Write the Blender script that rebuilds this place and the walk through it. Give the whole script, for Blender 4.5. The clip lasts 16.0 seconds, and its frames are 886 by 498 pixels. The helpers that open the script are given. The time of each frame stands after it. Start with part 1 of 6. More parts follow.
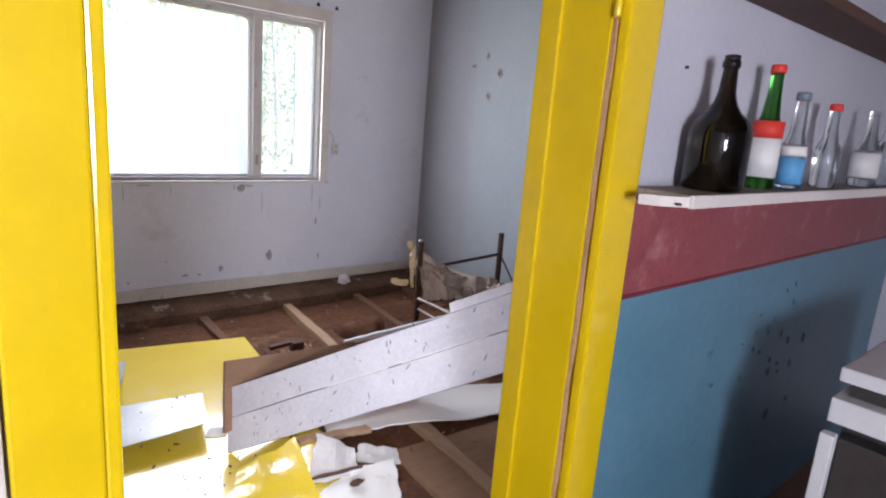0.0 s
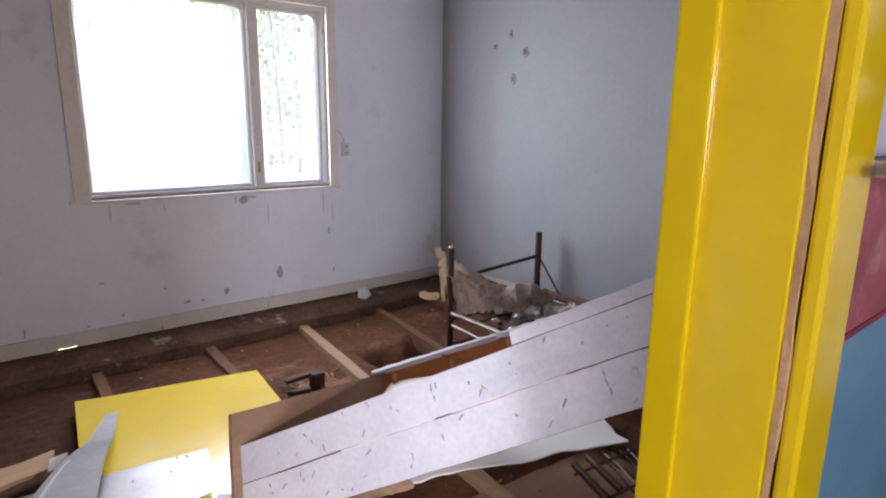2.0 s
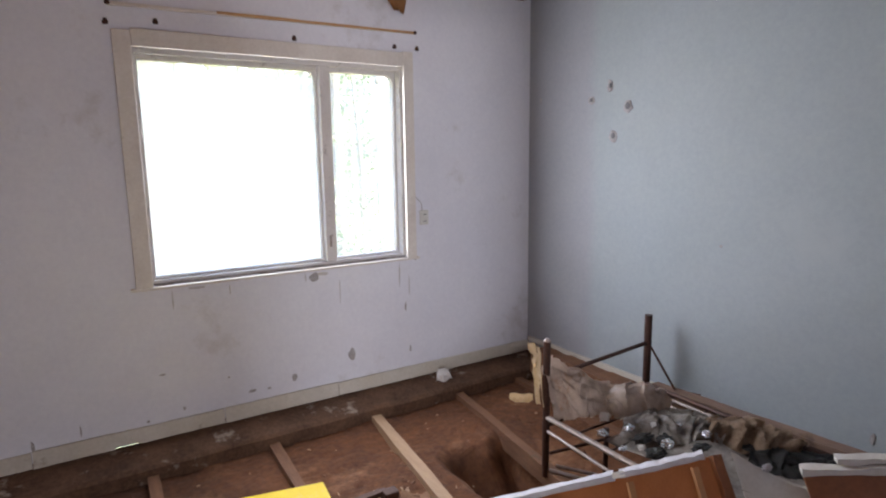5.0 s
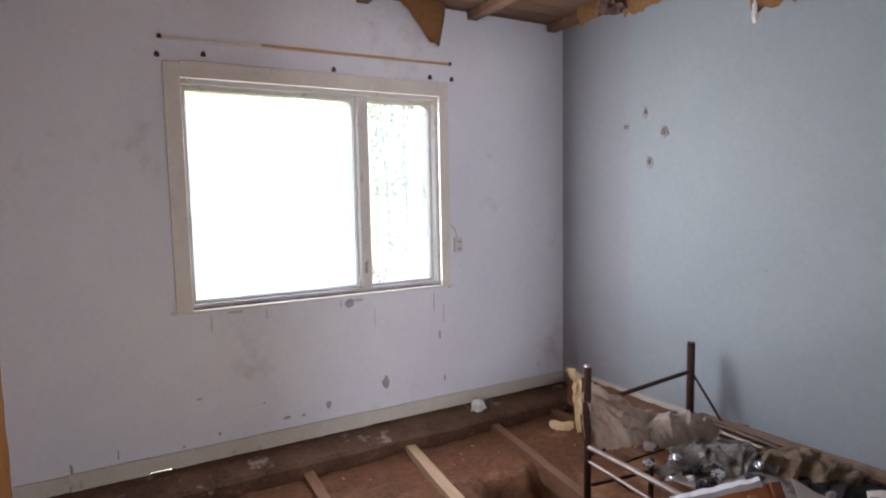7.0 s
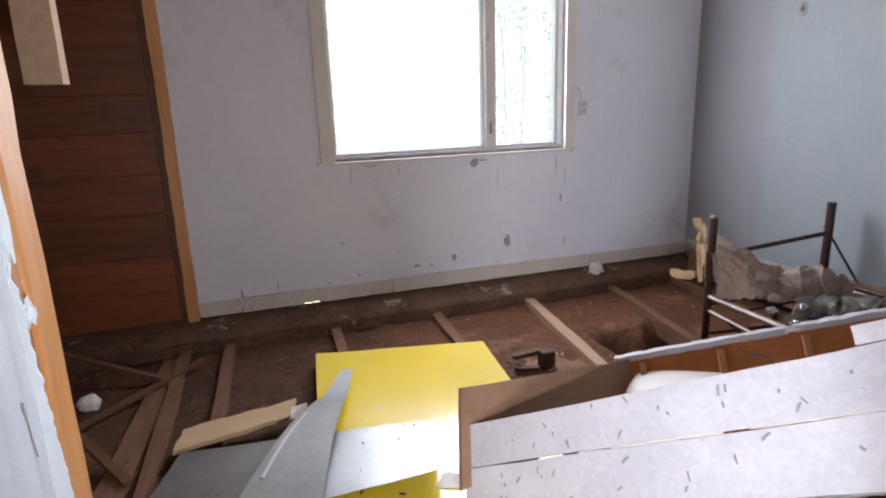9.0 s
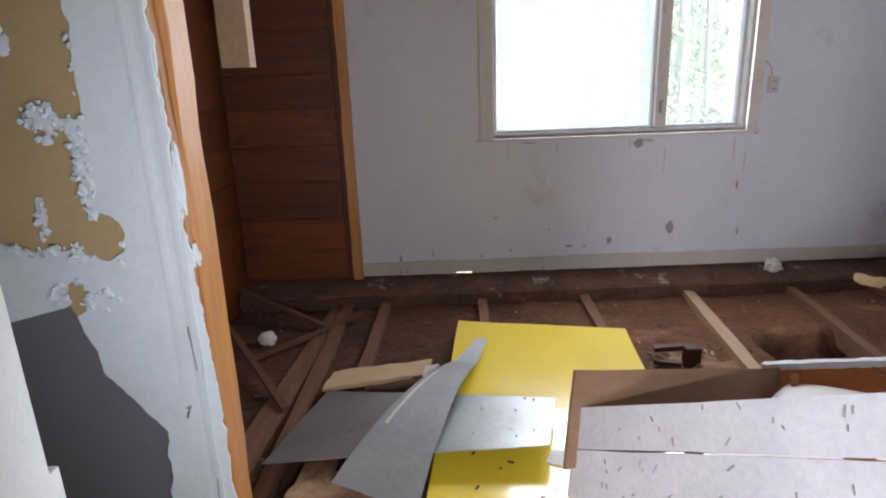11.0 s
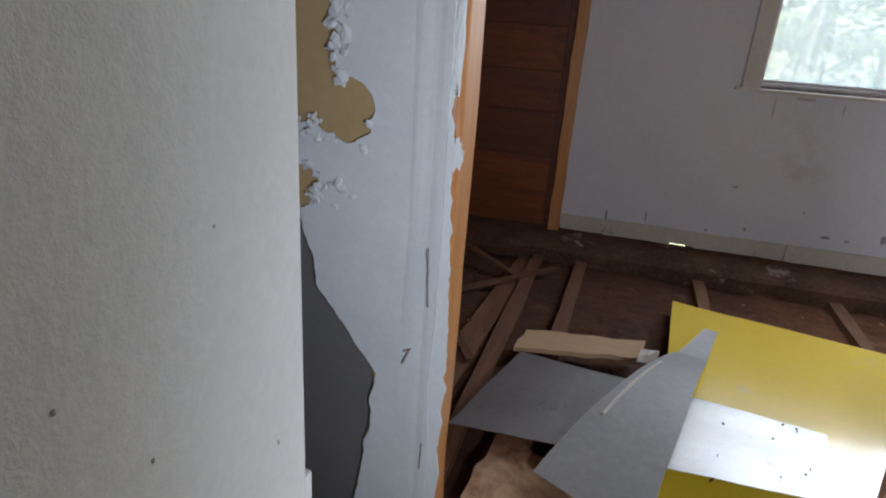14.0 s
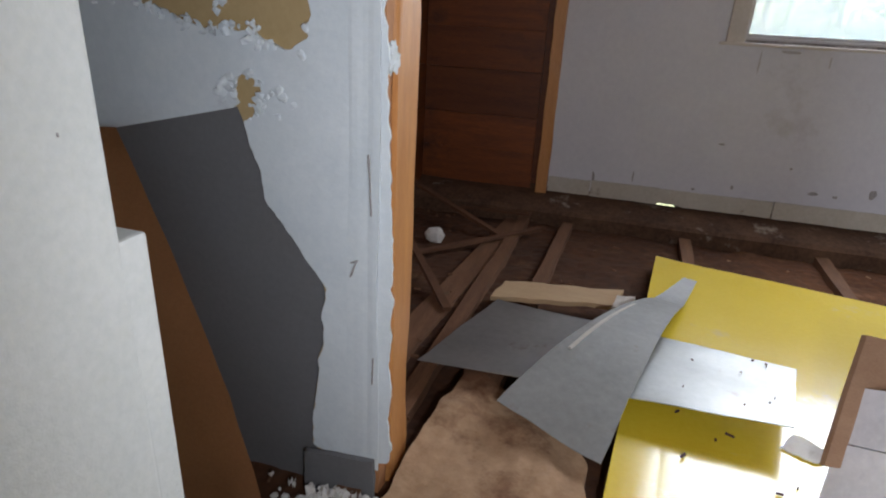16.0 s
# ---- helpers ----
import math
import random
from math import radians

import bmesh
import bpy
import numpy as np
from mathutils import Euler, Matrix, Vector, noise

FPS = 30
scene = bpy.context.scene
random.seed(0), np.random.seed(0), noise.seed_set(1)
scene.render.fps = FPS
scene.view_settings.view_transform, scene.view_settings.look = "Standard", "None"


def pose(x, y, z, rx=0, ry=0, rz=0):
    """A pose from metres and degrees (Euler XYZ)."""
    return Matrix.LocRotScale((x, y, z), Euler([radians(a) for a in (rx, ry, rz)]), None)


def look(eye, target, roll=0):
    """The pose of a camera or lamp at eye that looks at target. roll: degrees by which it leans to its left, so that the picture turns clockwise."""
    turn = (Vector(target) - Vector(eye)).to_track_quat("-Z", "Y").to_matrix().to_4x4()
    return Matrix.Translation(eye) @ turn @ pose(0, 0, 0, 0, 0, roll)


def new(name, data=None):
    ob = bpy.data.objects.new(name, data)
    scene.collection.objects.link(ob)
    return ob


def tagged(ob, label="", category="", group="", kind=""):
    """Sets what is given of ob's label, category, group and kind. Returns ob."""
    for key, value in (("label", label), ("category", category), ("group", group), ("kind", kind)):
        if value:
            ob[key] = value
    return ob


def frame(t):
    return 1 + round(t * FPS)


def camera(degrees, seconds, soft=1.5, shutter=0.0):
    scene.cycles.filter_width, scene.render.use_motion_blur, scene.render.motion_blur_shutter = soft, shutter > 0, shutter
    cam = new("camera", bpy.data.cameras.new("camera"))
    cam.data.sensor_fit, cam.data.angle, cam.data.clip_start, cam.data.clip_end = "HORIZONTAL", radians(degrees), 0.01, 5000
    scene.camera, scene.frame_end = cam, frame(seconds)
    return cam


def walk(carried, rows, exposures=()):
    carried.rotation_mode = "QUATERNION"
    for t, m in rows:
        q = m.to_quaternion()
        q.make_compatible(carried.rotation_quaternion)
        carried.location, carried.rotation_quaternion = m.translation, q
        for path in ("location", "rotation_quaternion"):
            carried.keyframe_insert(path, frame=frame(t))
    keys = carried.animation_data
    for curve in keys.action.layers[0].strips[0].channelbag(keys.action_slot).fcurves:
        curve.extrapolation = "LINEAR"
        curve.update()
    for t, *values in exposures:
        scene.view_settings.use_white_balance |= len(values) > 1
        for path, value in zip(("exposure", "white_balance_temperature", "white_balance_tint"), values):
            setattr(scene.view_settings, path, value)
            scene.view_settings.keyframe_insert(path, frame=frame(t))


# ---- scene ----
cam = camera(74.3, 16.0, 2.1)
PATH = [
    (0, (-0.034, 0.646, 1.501), (1.247, 2.124, 1.082), 4.5),
    (0.5, (-0.051, 0.657, 1.536), (1.219, 2.147, 1.127), 1.6),
    (1, (-0.003, 0.735, 1.492), (1.274, 2.22, 1.089), 0.7),
    (1.5, (0.1, 0.875, 1.45), (1.373, 2.362, 1.038), 0.6),
    (2, (0.198, 1.094, 1.44), (1.444, 2.6, 1.014), 0.7),
    (2.5, (0.227, 1.304, 1.465), (1.426, 2.847, 1.038), 1.3),
    (3, (0.273, 1.439, 1.453), (1.404, 3.028, 1.011), 1.4),
    (3.5, (0.311, 1.542, 1.463), (1.363, 3.185, 1.025), 0.5),
    (4, (0.387, 1.592, 1.468), (1.395, 3.267, 1.045), -0.0),
    (4.5, (0.437, 1.583, 1.519), (1.446, 3.258, 1.101), -1.1),
    (5, (0.448, 1.534, 1.633), (1.496, 3.208, 1.317), -0.8),
    (5.2, (0.457, 1.507, 1.658), (1.528, 3.181, 1.434), -0.7),
    (7.3, (0.391, 1.564, 1.512), (1.326, 3.323, 1.33), -1.2),
    (7.5, (0.383, 1.564, 1.476), (1.251, 3.353, 1.267), -1.5),
    (8, (0.289, 1.538, 1.387), (1.054, 3.354, 1.045), -1.3),
    (8.5, (0.26, 1.453, 1.343), (0.948, 3.282, 0.92), -1.7),
    (8.7, (0.252, 1.441, 1.308), (0.91, 3.273, 0.851), -1.8),
    (10.8, (0.419, 1.34, 1.336), (0.504, 3.26, 0.782), -2.1),
    (11, (0.418, 1.34, 1.322), (0.421, 3.263, 0.771), -2.1),
    (11.5, (0.4, 1.405, 1.312), (0.215, 3.317, 0.756), -1.3),
    (12, (0.367, 1.542, 1.267), (0.089, 3.445, 0.718), -0.1),
    (12.5, (0.26, 1.623, 1.181), (-0.073, 3.511, 0.61), 1.1),
    (13, (0.166, 1.662, 1.187), (-0.21, 3.521, 0.551), 2.0),
    (13.5, (0.123, 1.688, 1.183), (-0.291, 3.524, 0.509), 3.2),
    (14, (0.092, 1.684, 1.161), (-0.381, 3.493, 0.449), 4.1),
    (14.5, (0.086, 1.684, 1.155), (-0.474, 3.469, 0.446), 4.1),
    (15, (0.084, 1.699, 1.162), (-0.533, 3.465, 0.454), 4.0),
    (15.5, (0.148, 1.7, 1.159), (-0.473, 3.463, 0.447), 3.7),
    (16, (0.229, 1.661, 1.035), (-0.269, 3.45, 0.292), 3.1),
]
EXPOSURES = [(0.0, 3.57, 6300, 19), (2.0, 3.58, 6400, 22), (3.5, 3.76, 6450, 18), (8.5, 3.74, 6450, 17), (11.0, 3.48, 6400, 15), (12.0, 3.38, 6350, 13),
             (13.5, 3.0, 6300, 13), (14.5, 2.92, 6250, 14), (15.5, 2.92, 6350, 14), (16.0, 3.2, 6450, 12)]
walk(cam, [(t, look(eye, target, roll)) for t, eye, target, roll in PATH],
     EXPOSURES)
SKY, TORCH, WINDOW, KITCHEN_FILL = 0.15, 5.2, 5.0, 9.6


# ---- world and light ----
world = bpy.data.worlds.new("overcast_sky")
scene.world = world
world.use_nodes = True
wn = world.node_tree.nodes
sky = wn.new("ShaderNodeTexSky")
sky.sky_type = "NISHITA"
sky.sun_disc = False
sky.sun_elevation = radians(48)
sky.sun_rotation = radians(132)
sky.dust_density = 4.0
sky.ozone_density = 1.0
wn["Background"].inputs[1].default_value = SKY
world.node_tree.links.new(sky.outputs[0], wn["Background"].inputs[0])

sun_data = bpy.data.lights.new("sun", "SUN")
sun_data.energy = 1.3
sun_data.angle = radians(12)
sun_data.color = (1.0, 0.96, 0.9)
sun = new("sun", sun_data)
sun.matrix_basis = look((5, -4.5, 8), (0, 0, 0.8))

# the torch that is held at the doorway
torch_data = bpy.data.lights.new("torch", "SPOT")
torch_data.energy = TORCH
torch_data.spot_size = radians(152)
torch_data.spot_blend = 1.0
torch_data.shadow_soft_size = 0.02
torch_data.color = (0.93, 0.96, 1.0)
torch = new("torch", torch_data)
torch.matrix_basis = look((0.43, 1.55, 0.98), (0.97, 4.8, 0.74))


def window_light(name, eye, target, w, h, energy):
    """Area lamp: sky light in the window's opening, added fill in the kitchen."""
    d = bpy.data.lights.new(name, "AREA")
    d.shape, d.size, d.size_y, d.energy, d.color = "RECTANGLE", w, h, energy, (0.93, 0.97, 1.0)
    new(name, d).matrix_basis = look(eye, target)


window_light("window_light", (1.50, 4.812, 1.58), (1.50, 3.8, 1.58), 1.42, 1.1, WINDOW)
# Unseen fill lamp, added to light the door wall and shadow the bottles.
window_light("kitchen_fill_light", (-1.02, -1.60, 1.50), (0.20, 1.40, 1.40), 0.56, 0.72, KITCHEN_FILL)


# ---- materials ----
def mat(name, c1, c2, rough=0.7, scale=6.0, fine=60.0, bump=0.15, stretch=(1, 1, 1), stain=None, stain_scale=3.0,
        stain_at=0.62, metal=0.0, vary=0.0, rough_var=0.12, coat=0.0):
    """Two tones mixed by coarse and fine noise, with stains of a third tone, bump, and change from piece to piece."""
    m = bpy.data.materials.new(name)
    m.use_nodes = True
    t = m.node_tree
    bsdf = t.nodes["Principled BSDF"]

    def node(kind, **vals):
        n = t.nodes.new(kind)
        for k, v in vals.items():
            n.inputs[k].default_value = v
        return n

    coord = node("ShaderNodeTexCoord")
    mapping = node("ShaderNodeMapping", Scale=stretch)
    info = node("ShaderNodeObjectInfo")
    t.links.new(coord.outputs["Object"], mapping.inputs["Vector"])
    shift = t.nodes.new("ShaderNodeVectorMath")
    shift.operation = "SCALE"
    shift.inputs[0].default_value = (7.3, 3.1, 5.7)
    t.links.new(info.outputs["Random"], shift.inputs["Scale"])
    t.links.new(shift.outputs[0], mapping.inputs["Location"])
    big = node("ShaderNodeTexNoise", Scale=scale, Detail=5.0, Roughness=0.6)
    small = node("ShaderNodeTexNoise", Scale=fine, Detail=4.0, Roughness=0.65)
    for n in (big, small):
        t.links.new(mapping.outputs[0], n.inputs["Vector"])
    both = t.nodes.new("ShaderNodeMath")
    both.operation = "MULTIPLY_ADD"
    both.inputs[1].default_value = 0.45
    t.links.new(small.outputs["Fac"], both.inputs[0])
    half = t.nodes.new("ShaderNodeMath")
    half.operation = "MULTIPLY"
    half.inputs[1].default_value = 0.55
    t.links.new(big.outputs["Fac"], half.inputs[0])
    t.links.new(half.outputs[0], both.inputs[2])
    ramp = node("ShaderNodeMapRange")
    ramp.inputs["From Min"].default_value = 0.36
    ramp.inputs["From Max"].default_value = 0.64
    t.links.new(both.outputs[0], ramp.inputs["Value"])
    mix = t.nodes.new("ShaderNodeMix")
    mix.data_type = "RGBA"
    mix.inputs[6].default_value = (*c1, 1)
    mix.inputs[7].default_value = (*c2, 1)
    t.links.new(ramp.outputs[0], mix.inputs[0])
    colour = mix.outputs[2]
    if stain:
        st = node("ShaderNodeTexNoise", Scale=stain_scale, Detail=7.0, Roughness=0.7)
        t.links.new(coord.outputs["Object"], st.inputs["Vector"])
        sr = node("ShaderNodeMapRange")
        sr.inputs["From Min"].default_value = stain_at
        sr.inputs["From Max"].default_value = stain_at + 0.14
        t.links.new(st.outputs["Fac"], sr.inputs["Value"])
        mix2 = t.nodes.new("ShaderNodeMix")
        mix2.data_type = "RGBA"
        mix2.inputs[7].default_value = (*stain, 1)
        t.links.new(sr.outputs[0], mix2.inputs[0])
        t.links.new(colour, mix2.inputs[6])
        colour = mix2.outputs[2]
    if vary:
        hsv = node("ShaderNodeHueSaturation")
        vr = node("ShaderNodeMapRange")
        vr.inputs["To Min"].default_value = 1 - vary
        vr.inputs["To Max"].default_value = 1 + vary
        t.links.new(info.outputs["Random"], vr.inputs["Value"])
        t.links.new(vr.outputs[0], hsv.inputs["Value"])
        t.links.new(colour, hsv.inputs["Color"])
        colour = hsv.outputs[0]
    t.links.new(colour, bsdf.inputs["Base Color"])
    rr = node("ShaderNodeMapRange")
    rr.inputs["To Min"].default_value = max(0.03, rough - rough_var)
    rr.inputs["To Max"].default_value = min(1, rough + rough_var)
    t.links.new(big.outputs["Fac"], rr.inputs["Value"])
    t.links.new(rr.outputs[0], bsdf.inputs["Roughness"])
    bsdf.inputs["Metallic"].default_value = metal
    bsdf.inputs["Coat Weight"].default_value = coat
    bsdf.inputs["Coat Roughness"].default_value = 0.1
    if bump:
        b = node("ShaderNodeBump", Strength=bump, Distance=0.01)
        t.links.new(both.outputs[0], b.inputs["Height"])
        t.links.new(b.outputs[0], bsdf.inputs["Normal"])
    return m


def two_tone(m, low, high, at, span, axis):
    """Multiplies a material's colour by high / low past a wavering line along one axis."""
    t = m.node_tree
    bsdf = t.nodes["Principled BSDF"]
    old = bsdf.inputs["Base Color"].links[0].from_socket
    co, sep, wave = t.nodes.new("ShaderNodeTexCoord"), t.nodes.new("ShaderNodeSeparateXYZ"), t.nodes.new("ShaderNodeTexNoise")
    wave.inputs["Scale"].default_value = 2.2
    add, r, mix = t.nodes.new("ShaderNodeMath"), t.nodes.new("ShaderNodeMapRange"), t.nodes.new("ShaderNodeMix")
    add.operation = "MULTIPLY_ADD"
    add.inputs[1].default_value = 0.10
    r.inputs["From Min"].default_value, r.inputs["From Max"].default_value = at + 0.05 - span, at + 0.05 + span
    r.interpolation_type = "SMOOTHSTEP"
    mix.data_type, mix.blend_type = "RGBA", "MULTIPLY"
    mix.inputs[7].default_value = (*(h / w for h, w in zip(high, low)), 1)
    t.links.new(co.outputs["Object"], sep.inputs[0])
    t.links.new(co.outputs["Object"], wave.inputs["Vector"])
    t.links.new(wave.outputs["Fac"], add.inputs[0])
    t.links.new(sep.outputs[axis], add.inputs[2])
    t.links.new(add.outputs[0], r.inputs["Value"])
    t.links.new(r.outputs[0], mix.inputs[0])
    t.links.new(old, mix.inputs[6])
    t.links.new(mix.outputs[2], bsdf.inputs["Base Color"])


def glass(name, tint, rough=0.02, ior=1.45):
    m = bpy.data.materials.new(name)
    m.use_nodes = True
    b = m.node_tree.nodes["Principled BSDF"]
    b.inputs["Base Color"].default_value = (*tint, 1)
    b.inputs["Roughness"].default_value = rough
    b.inputs["IOR"].default_value = ior
    b.inputs["Transmission Weight"].default_value = 1.0
    return m


WALL = mat("lilac_white_paint", (0.60, 0.60, 0.66), (0.68, 0.68, 0.73), 0.72, 2.0, 45, 0.08, stain=(0.47, 0.45, 0.46), stain_scale=1.6, stain_at=0.6)
# Base tone about half of WALL's; slightly greyer past y 4.2.
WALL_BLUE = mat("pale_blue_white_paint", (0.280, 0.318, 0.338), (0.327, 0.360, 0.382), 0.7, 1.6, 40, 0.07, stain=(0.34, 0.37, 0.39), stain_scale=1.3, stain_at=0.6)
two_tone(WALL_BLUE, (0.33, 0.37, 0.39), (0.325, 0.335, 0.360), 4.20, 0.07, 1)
PEEL_WHITE = mat("flaking_white_paint", (0.60, 0.66, 0.71), (0.69, 0.74, 0.78), 0.6, 5, 70, 0.2, stain=(0.5, 0.52, 0.57), stain_scale=5, stain_at=0.63)
STUB_WHITE = mat("grainy_white_wallboard", (0.53, 0.56, 0.56), (0.62, 0.64, 0.64), 0.75, 9, 160, 0.18, stain=(0.55, 0.56, 0.56), stain_scale=6, stain_at=0.6)
TAN = mat("tan_bare_board", (0.40, 0.29, 0.14), (0.46, 0.34, 0.18), 0.8, 4, 80, 0.05)
DARK_GREY = mat("dark_grey_board", (0.135, 0.136, 0.142), (0.165, 0.165, 0.172), 0.65, 3, 90, 0.05)
HARDBOARD = mat("brown_hardboard", (0.38, 0.17, 0.07), (0.46, 0.215, 0.09), 0.75, 5, 150, 0.08)
ORANGE_WOOD = mat("orange_pine", (0.42, 0.17, 0.05), (0.60, 0.29, 0.10), 0.5, 4, 40, 0.12, stretch=(9, 9, 0.7), stain=(0.2, 0.08, 0.03), stain_scale=7, stain_at=0.66)
BROWN_PLANK = mat("red_brown_boards", (0.095, 0.021, 0.0026), (0.21, 0.055, 0.0075), 0.55, 3, 30, 0.15, stretch=(1, 1, 9), stain=(0.05, 0.014, 0.005), stain_scale=3, stain_at=0.58, vary=0.24)
DIRT = mat("red_brown_dirt_lit_right", (0.031, 0.0100, 0.0035), (0.095, 0.036, 0.013), 0.95, 2.4, 26, 0.5, stain=(0.15, 0.073, 0.036), stain_scale=2.6, stain_at=0.55)
SAWDUST = mat("pale_sawdust", (0.17, 0.085, 0.045), (0.30, 0.17, 0.095), 0.95, 7, 70, 0.6, stain=(0.12, 0.05, 0.022), stain_scale=5, stain_at=0.56)
# Light falloff painted into the dirt: floor brightens towards +x.
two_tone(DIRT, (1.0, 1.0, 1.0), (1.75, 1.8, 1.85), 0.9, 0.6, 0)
PIT = mat("dark_soil", (0.05, 0.018, 0.008), (0.10, 0.038, 0.016), 1.0, 5, 50, 0.6)
JOIST = mat("dusty_joist_wood", (0.11, 0.049, 0.024), (0.21, 0.104, 0.055), 0.8, 4, 40, 0.2, stretch=(8, 0.7, 8), stain=(0.08, 0.07, 0.04), stain_scale=6, stain_at=0.6)
DARK_LATH = mat("dusty_dark_lath", (0.085, 0.036, 0.017), (0.15, 0.068, 0.034), 0.85, 5, 45, 0.2, stretch=(2, 2, 2))
PALE_JOIST = mat("pale_joist_wood", (0.32, 0.20, 0.12), (0.44, 0.30, 0.185), 0.75, 4, 40, 0.2, stretch=(8, 0.7, 8), stain=(0.25, 0.13, 0.07), stain_scale=5, stain_at=0.62)
LEDGE = mat("mouldy_sill_beam", (0.055, 0.026, 0.014), (0.15, 0.082, 0.048), 0.95, 6, 50, 0.6, stain=(0.50, 0.44, 0.37), stain_scale=5, stain_at=0.58)
CREAM = mat("stained_cream_strip", (0.46, 0.42, 0.35), (0.57, 0.53, 0.47), 0.8, 5, 60, 0.2, stain=(0.24, 0.17, 0.12), stain_scale=6, stain_at=0.63)
TRIM = mat("dirty_cream_trim", (0.55, 0.50, 0.45), (0.66, 0.62, 0.57), 0.6, 5, 60, 0.12, stretch=(1, 1, 1), stain=(0.33, 0.27, 0.22), stain_scale=6, stain_at=0.63)
SASH = mat("weathered_sash_paint", (0.50, 0.46, 0.43), (0.60, 0.56, 0.53), 0.65, 7, 60, 0.2, stain=(0.12, 0.09, 0.07), stain_scale=10, stain_at=0.6)
MOULD = mat("patchy_mould_line", (0.09, 0.07, 0.06), (0.44, 0.40, 0.37), 0.9, 14, 80, 0.4)
YELLOW_GLOSS = mat("glossy_yellow_enamel", (0.69, 0.485, 0.0), (0.76, 0.54, 0.002), 0.20, 4, 12, 0.20, stain=(0.70, 0.49, 0.0), stain_scale=4, stain_at=0.68, rough_var=0.06, coat=0.6)
YELLOW_SHEET = mat("yellow_painted_door", (0.80, 0.58, 0.03), (0.86, 0.65, 0.055), 0.24, 3, 60, 0.03, stain=(0.74, 0.60, 0.22), stain_scale=4, stain_at=0.62, rough_var=0.06, coat=1.0)
BLUE = mat("worn_blue_paint", (0.075, 0.185, 0.26), (0.11, 0.24, 0.325), 0.42, 3, 40, 0.15, stain=(0.06, 0.15, 0.21), stain_scale=8, stain_at=0.64)
BLUE_CHIP = mat("dark_under_paint", (0.045, 0.105, 0.145), (0.075, 0.155, 0.205), 0.6, 9, 60, 0.2)
RED = mat("scrubbed_red_paint", (0.21, 0.042, 0.05), (0.30, 0.075, 0.085), 0.5, 7, 50, 0.2, stain=(0.40, 0.17, 0.18), stain_scale=7, stain_at=0.57)
RED_DARK = mat("dark_red_edge", (0.13, 0.02, 0.03), (0.18, 0.03, 0.04), 0.5, 6, 50, 0.1)
KITCHEN_WHITE = mat("lilac_kitchen_wall", (0.47, 0.47, 0.54), (0.53, 0.53, 0.60), 0.55, 2, 50, 0.05)
SHELF = mat("worn_shelf_paint", (0.62, 0.58, 0.55), (0.70, 0.67, 0.64), 0.5, 6, 60, 0.15, stain=(0.30, 0.25, 0.22), stain_scale=9, stain_at=0.6)
SHELF_TOP = mat("grimy_shelf_top", (0.16, 0.13, 0.115), (0.26, 0.22, 0.19), 0.7, 7, 70, 0.2)
BARE_GAP = mat("bare_wood_gap", (0.40, 0.22, 0.10), (0.52, 0.32, 0.16), 0.9, 20, 80, 0.4)
PANEL_WHITE = mat("scuffed_white_planks", (0.46, 0.455, 0.50), (0.60, 0.59, 0.63), 0.6, 5, 60, 0.15, stain=(0.24, 0.22, 0.22), stain_scale=13, stain_at=0.645)
PANEL_BROWN = mat("brown_unpainted_board", (0.22, 0.12, 0.07), (0.30, 0.18, 0.11), 0.75, 5, 60, 0.15, stretch=(1.5, 6, 6), stain=(0.10, 0.05, 0.03), stain_scale=7, stain_at=0.63)
PANEL_ORANGE = mat("orange_veneer", (0.42, 0.137, 0.04), (0.52, 0.19, 0.06), 0.55, 4, 50, 0.06, stretch=(4, 4, 1), stain=(0.25, 0.09, 0.03), stain_scale=8, stain_at=0.66)
BATTEN = mat("pale_orange_batten", (0.40, 0.18, 0.07), (0.52, 0.26, 0.11), 0.6, 5, 50, 0.1, stretch=(4, 4, 1))
DARK_VENEER = mat("red_brown_raw_veneer", (0.17, 0.052, 0.016), (0.27, 0.095, 0.032), 0.6, 4, 50, 0.1, stain=(0.08, 0.025, 0.01), stain_scale=6, stain_at=0.6)
PARCHED_WHITE = mat("yellowed_white_board", (0.50, 0.47, 0.43), (0.60, 0.58, 0.54), 0.6, 5, 60, 0.1, stain=(0.30, 0.26, 0.22), stain_scale=9, stain_at=0.64)
OLD_TIMBER = mat("grey_brown_timber", (0.17, 0.105, 0.075), (0.29, 0.19, 0.14), 0.8, 4, 40, 0.2, stretch=(8, 0.7, 8), stain=(0.10, 0.06, 0.04), stain_scale=6, stain_at=0.6)
WHITE_SHEET = mat("clean_white_hardboard", (0.84, 0.83, 0.79), (0.88, 0.87, 0.84), 0.32, 4, 60, 0.03, coat=0.5)
ZINC = mat("dull_zinc_sheet", (0.33, 0.34, 0.34), (0.42, 0.43, 0.43), 0.40, 6, 40, 0.05, stain=(0.24, 0.19, 0.15), stain_scale=9, stain_at=0.64, metal=0.75, rough_var=0.05)
ZINC_DULL = mat("weathered_zinc_strip", (0.24, 0.245, 0.245), (0.32, 0.325, 0.325), 0.62, 5, 50, 0.06, stain=(0.22, 0.18, 0.15), stain_scale=10, stain_at=0.62, metal=0.3)
FIBRE = mat("broken_fibreboard", (0.33, 0.20, 0.115), (0.48, 0.32, 0.20), 0.95, 5, 45, 0.7, stain=(0.15, 0.065, 0.032), stain_scale=3.2, stain_at=0.48)
PLYWOOD = mat("pale_plywood", (0.42, 0.28, 0.16), (0.52, 0.37, 0.22), 0.8, 5, 60, 0.15, stretch=(1, 6, 6))
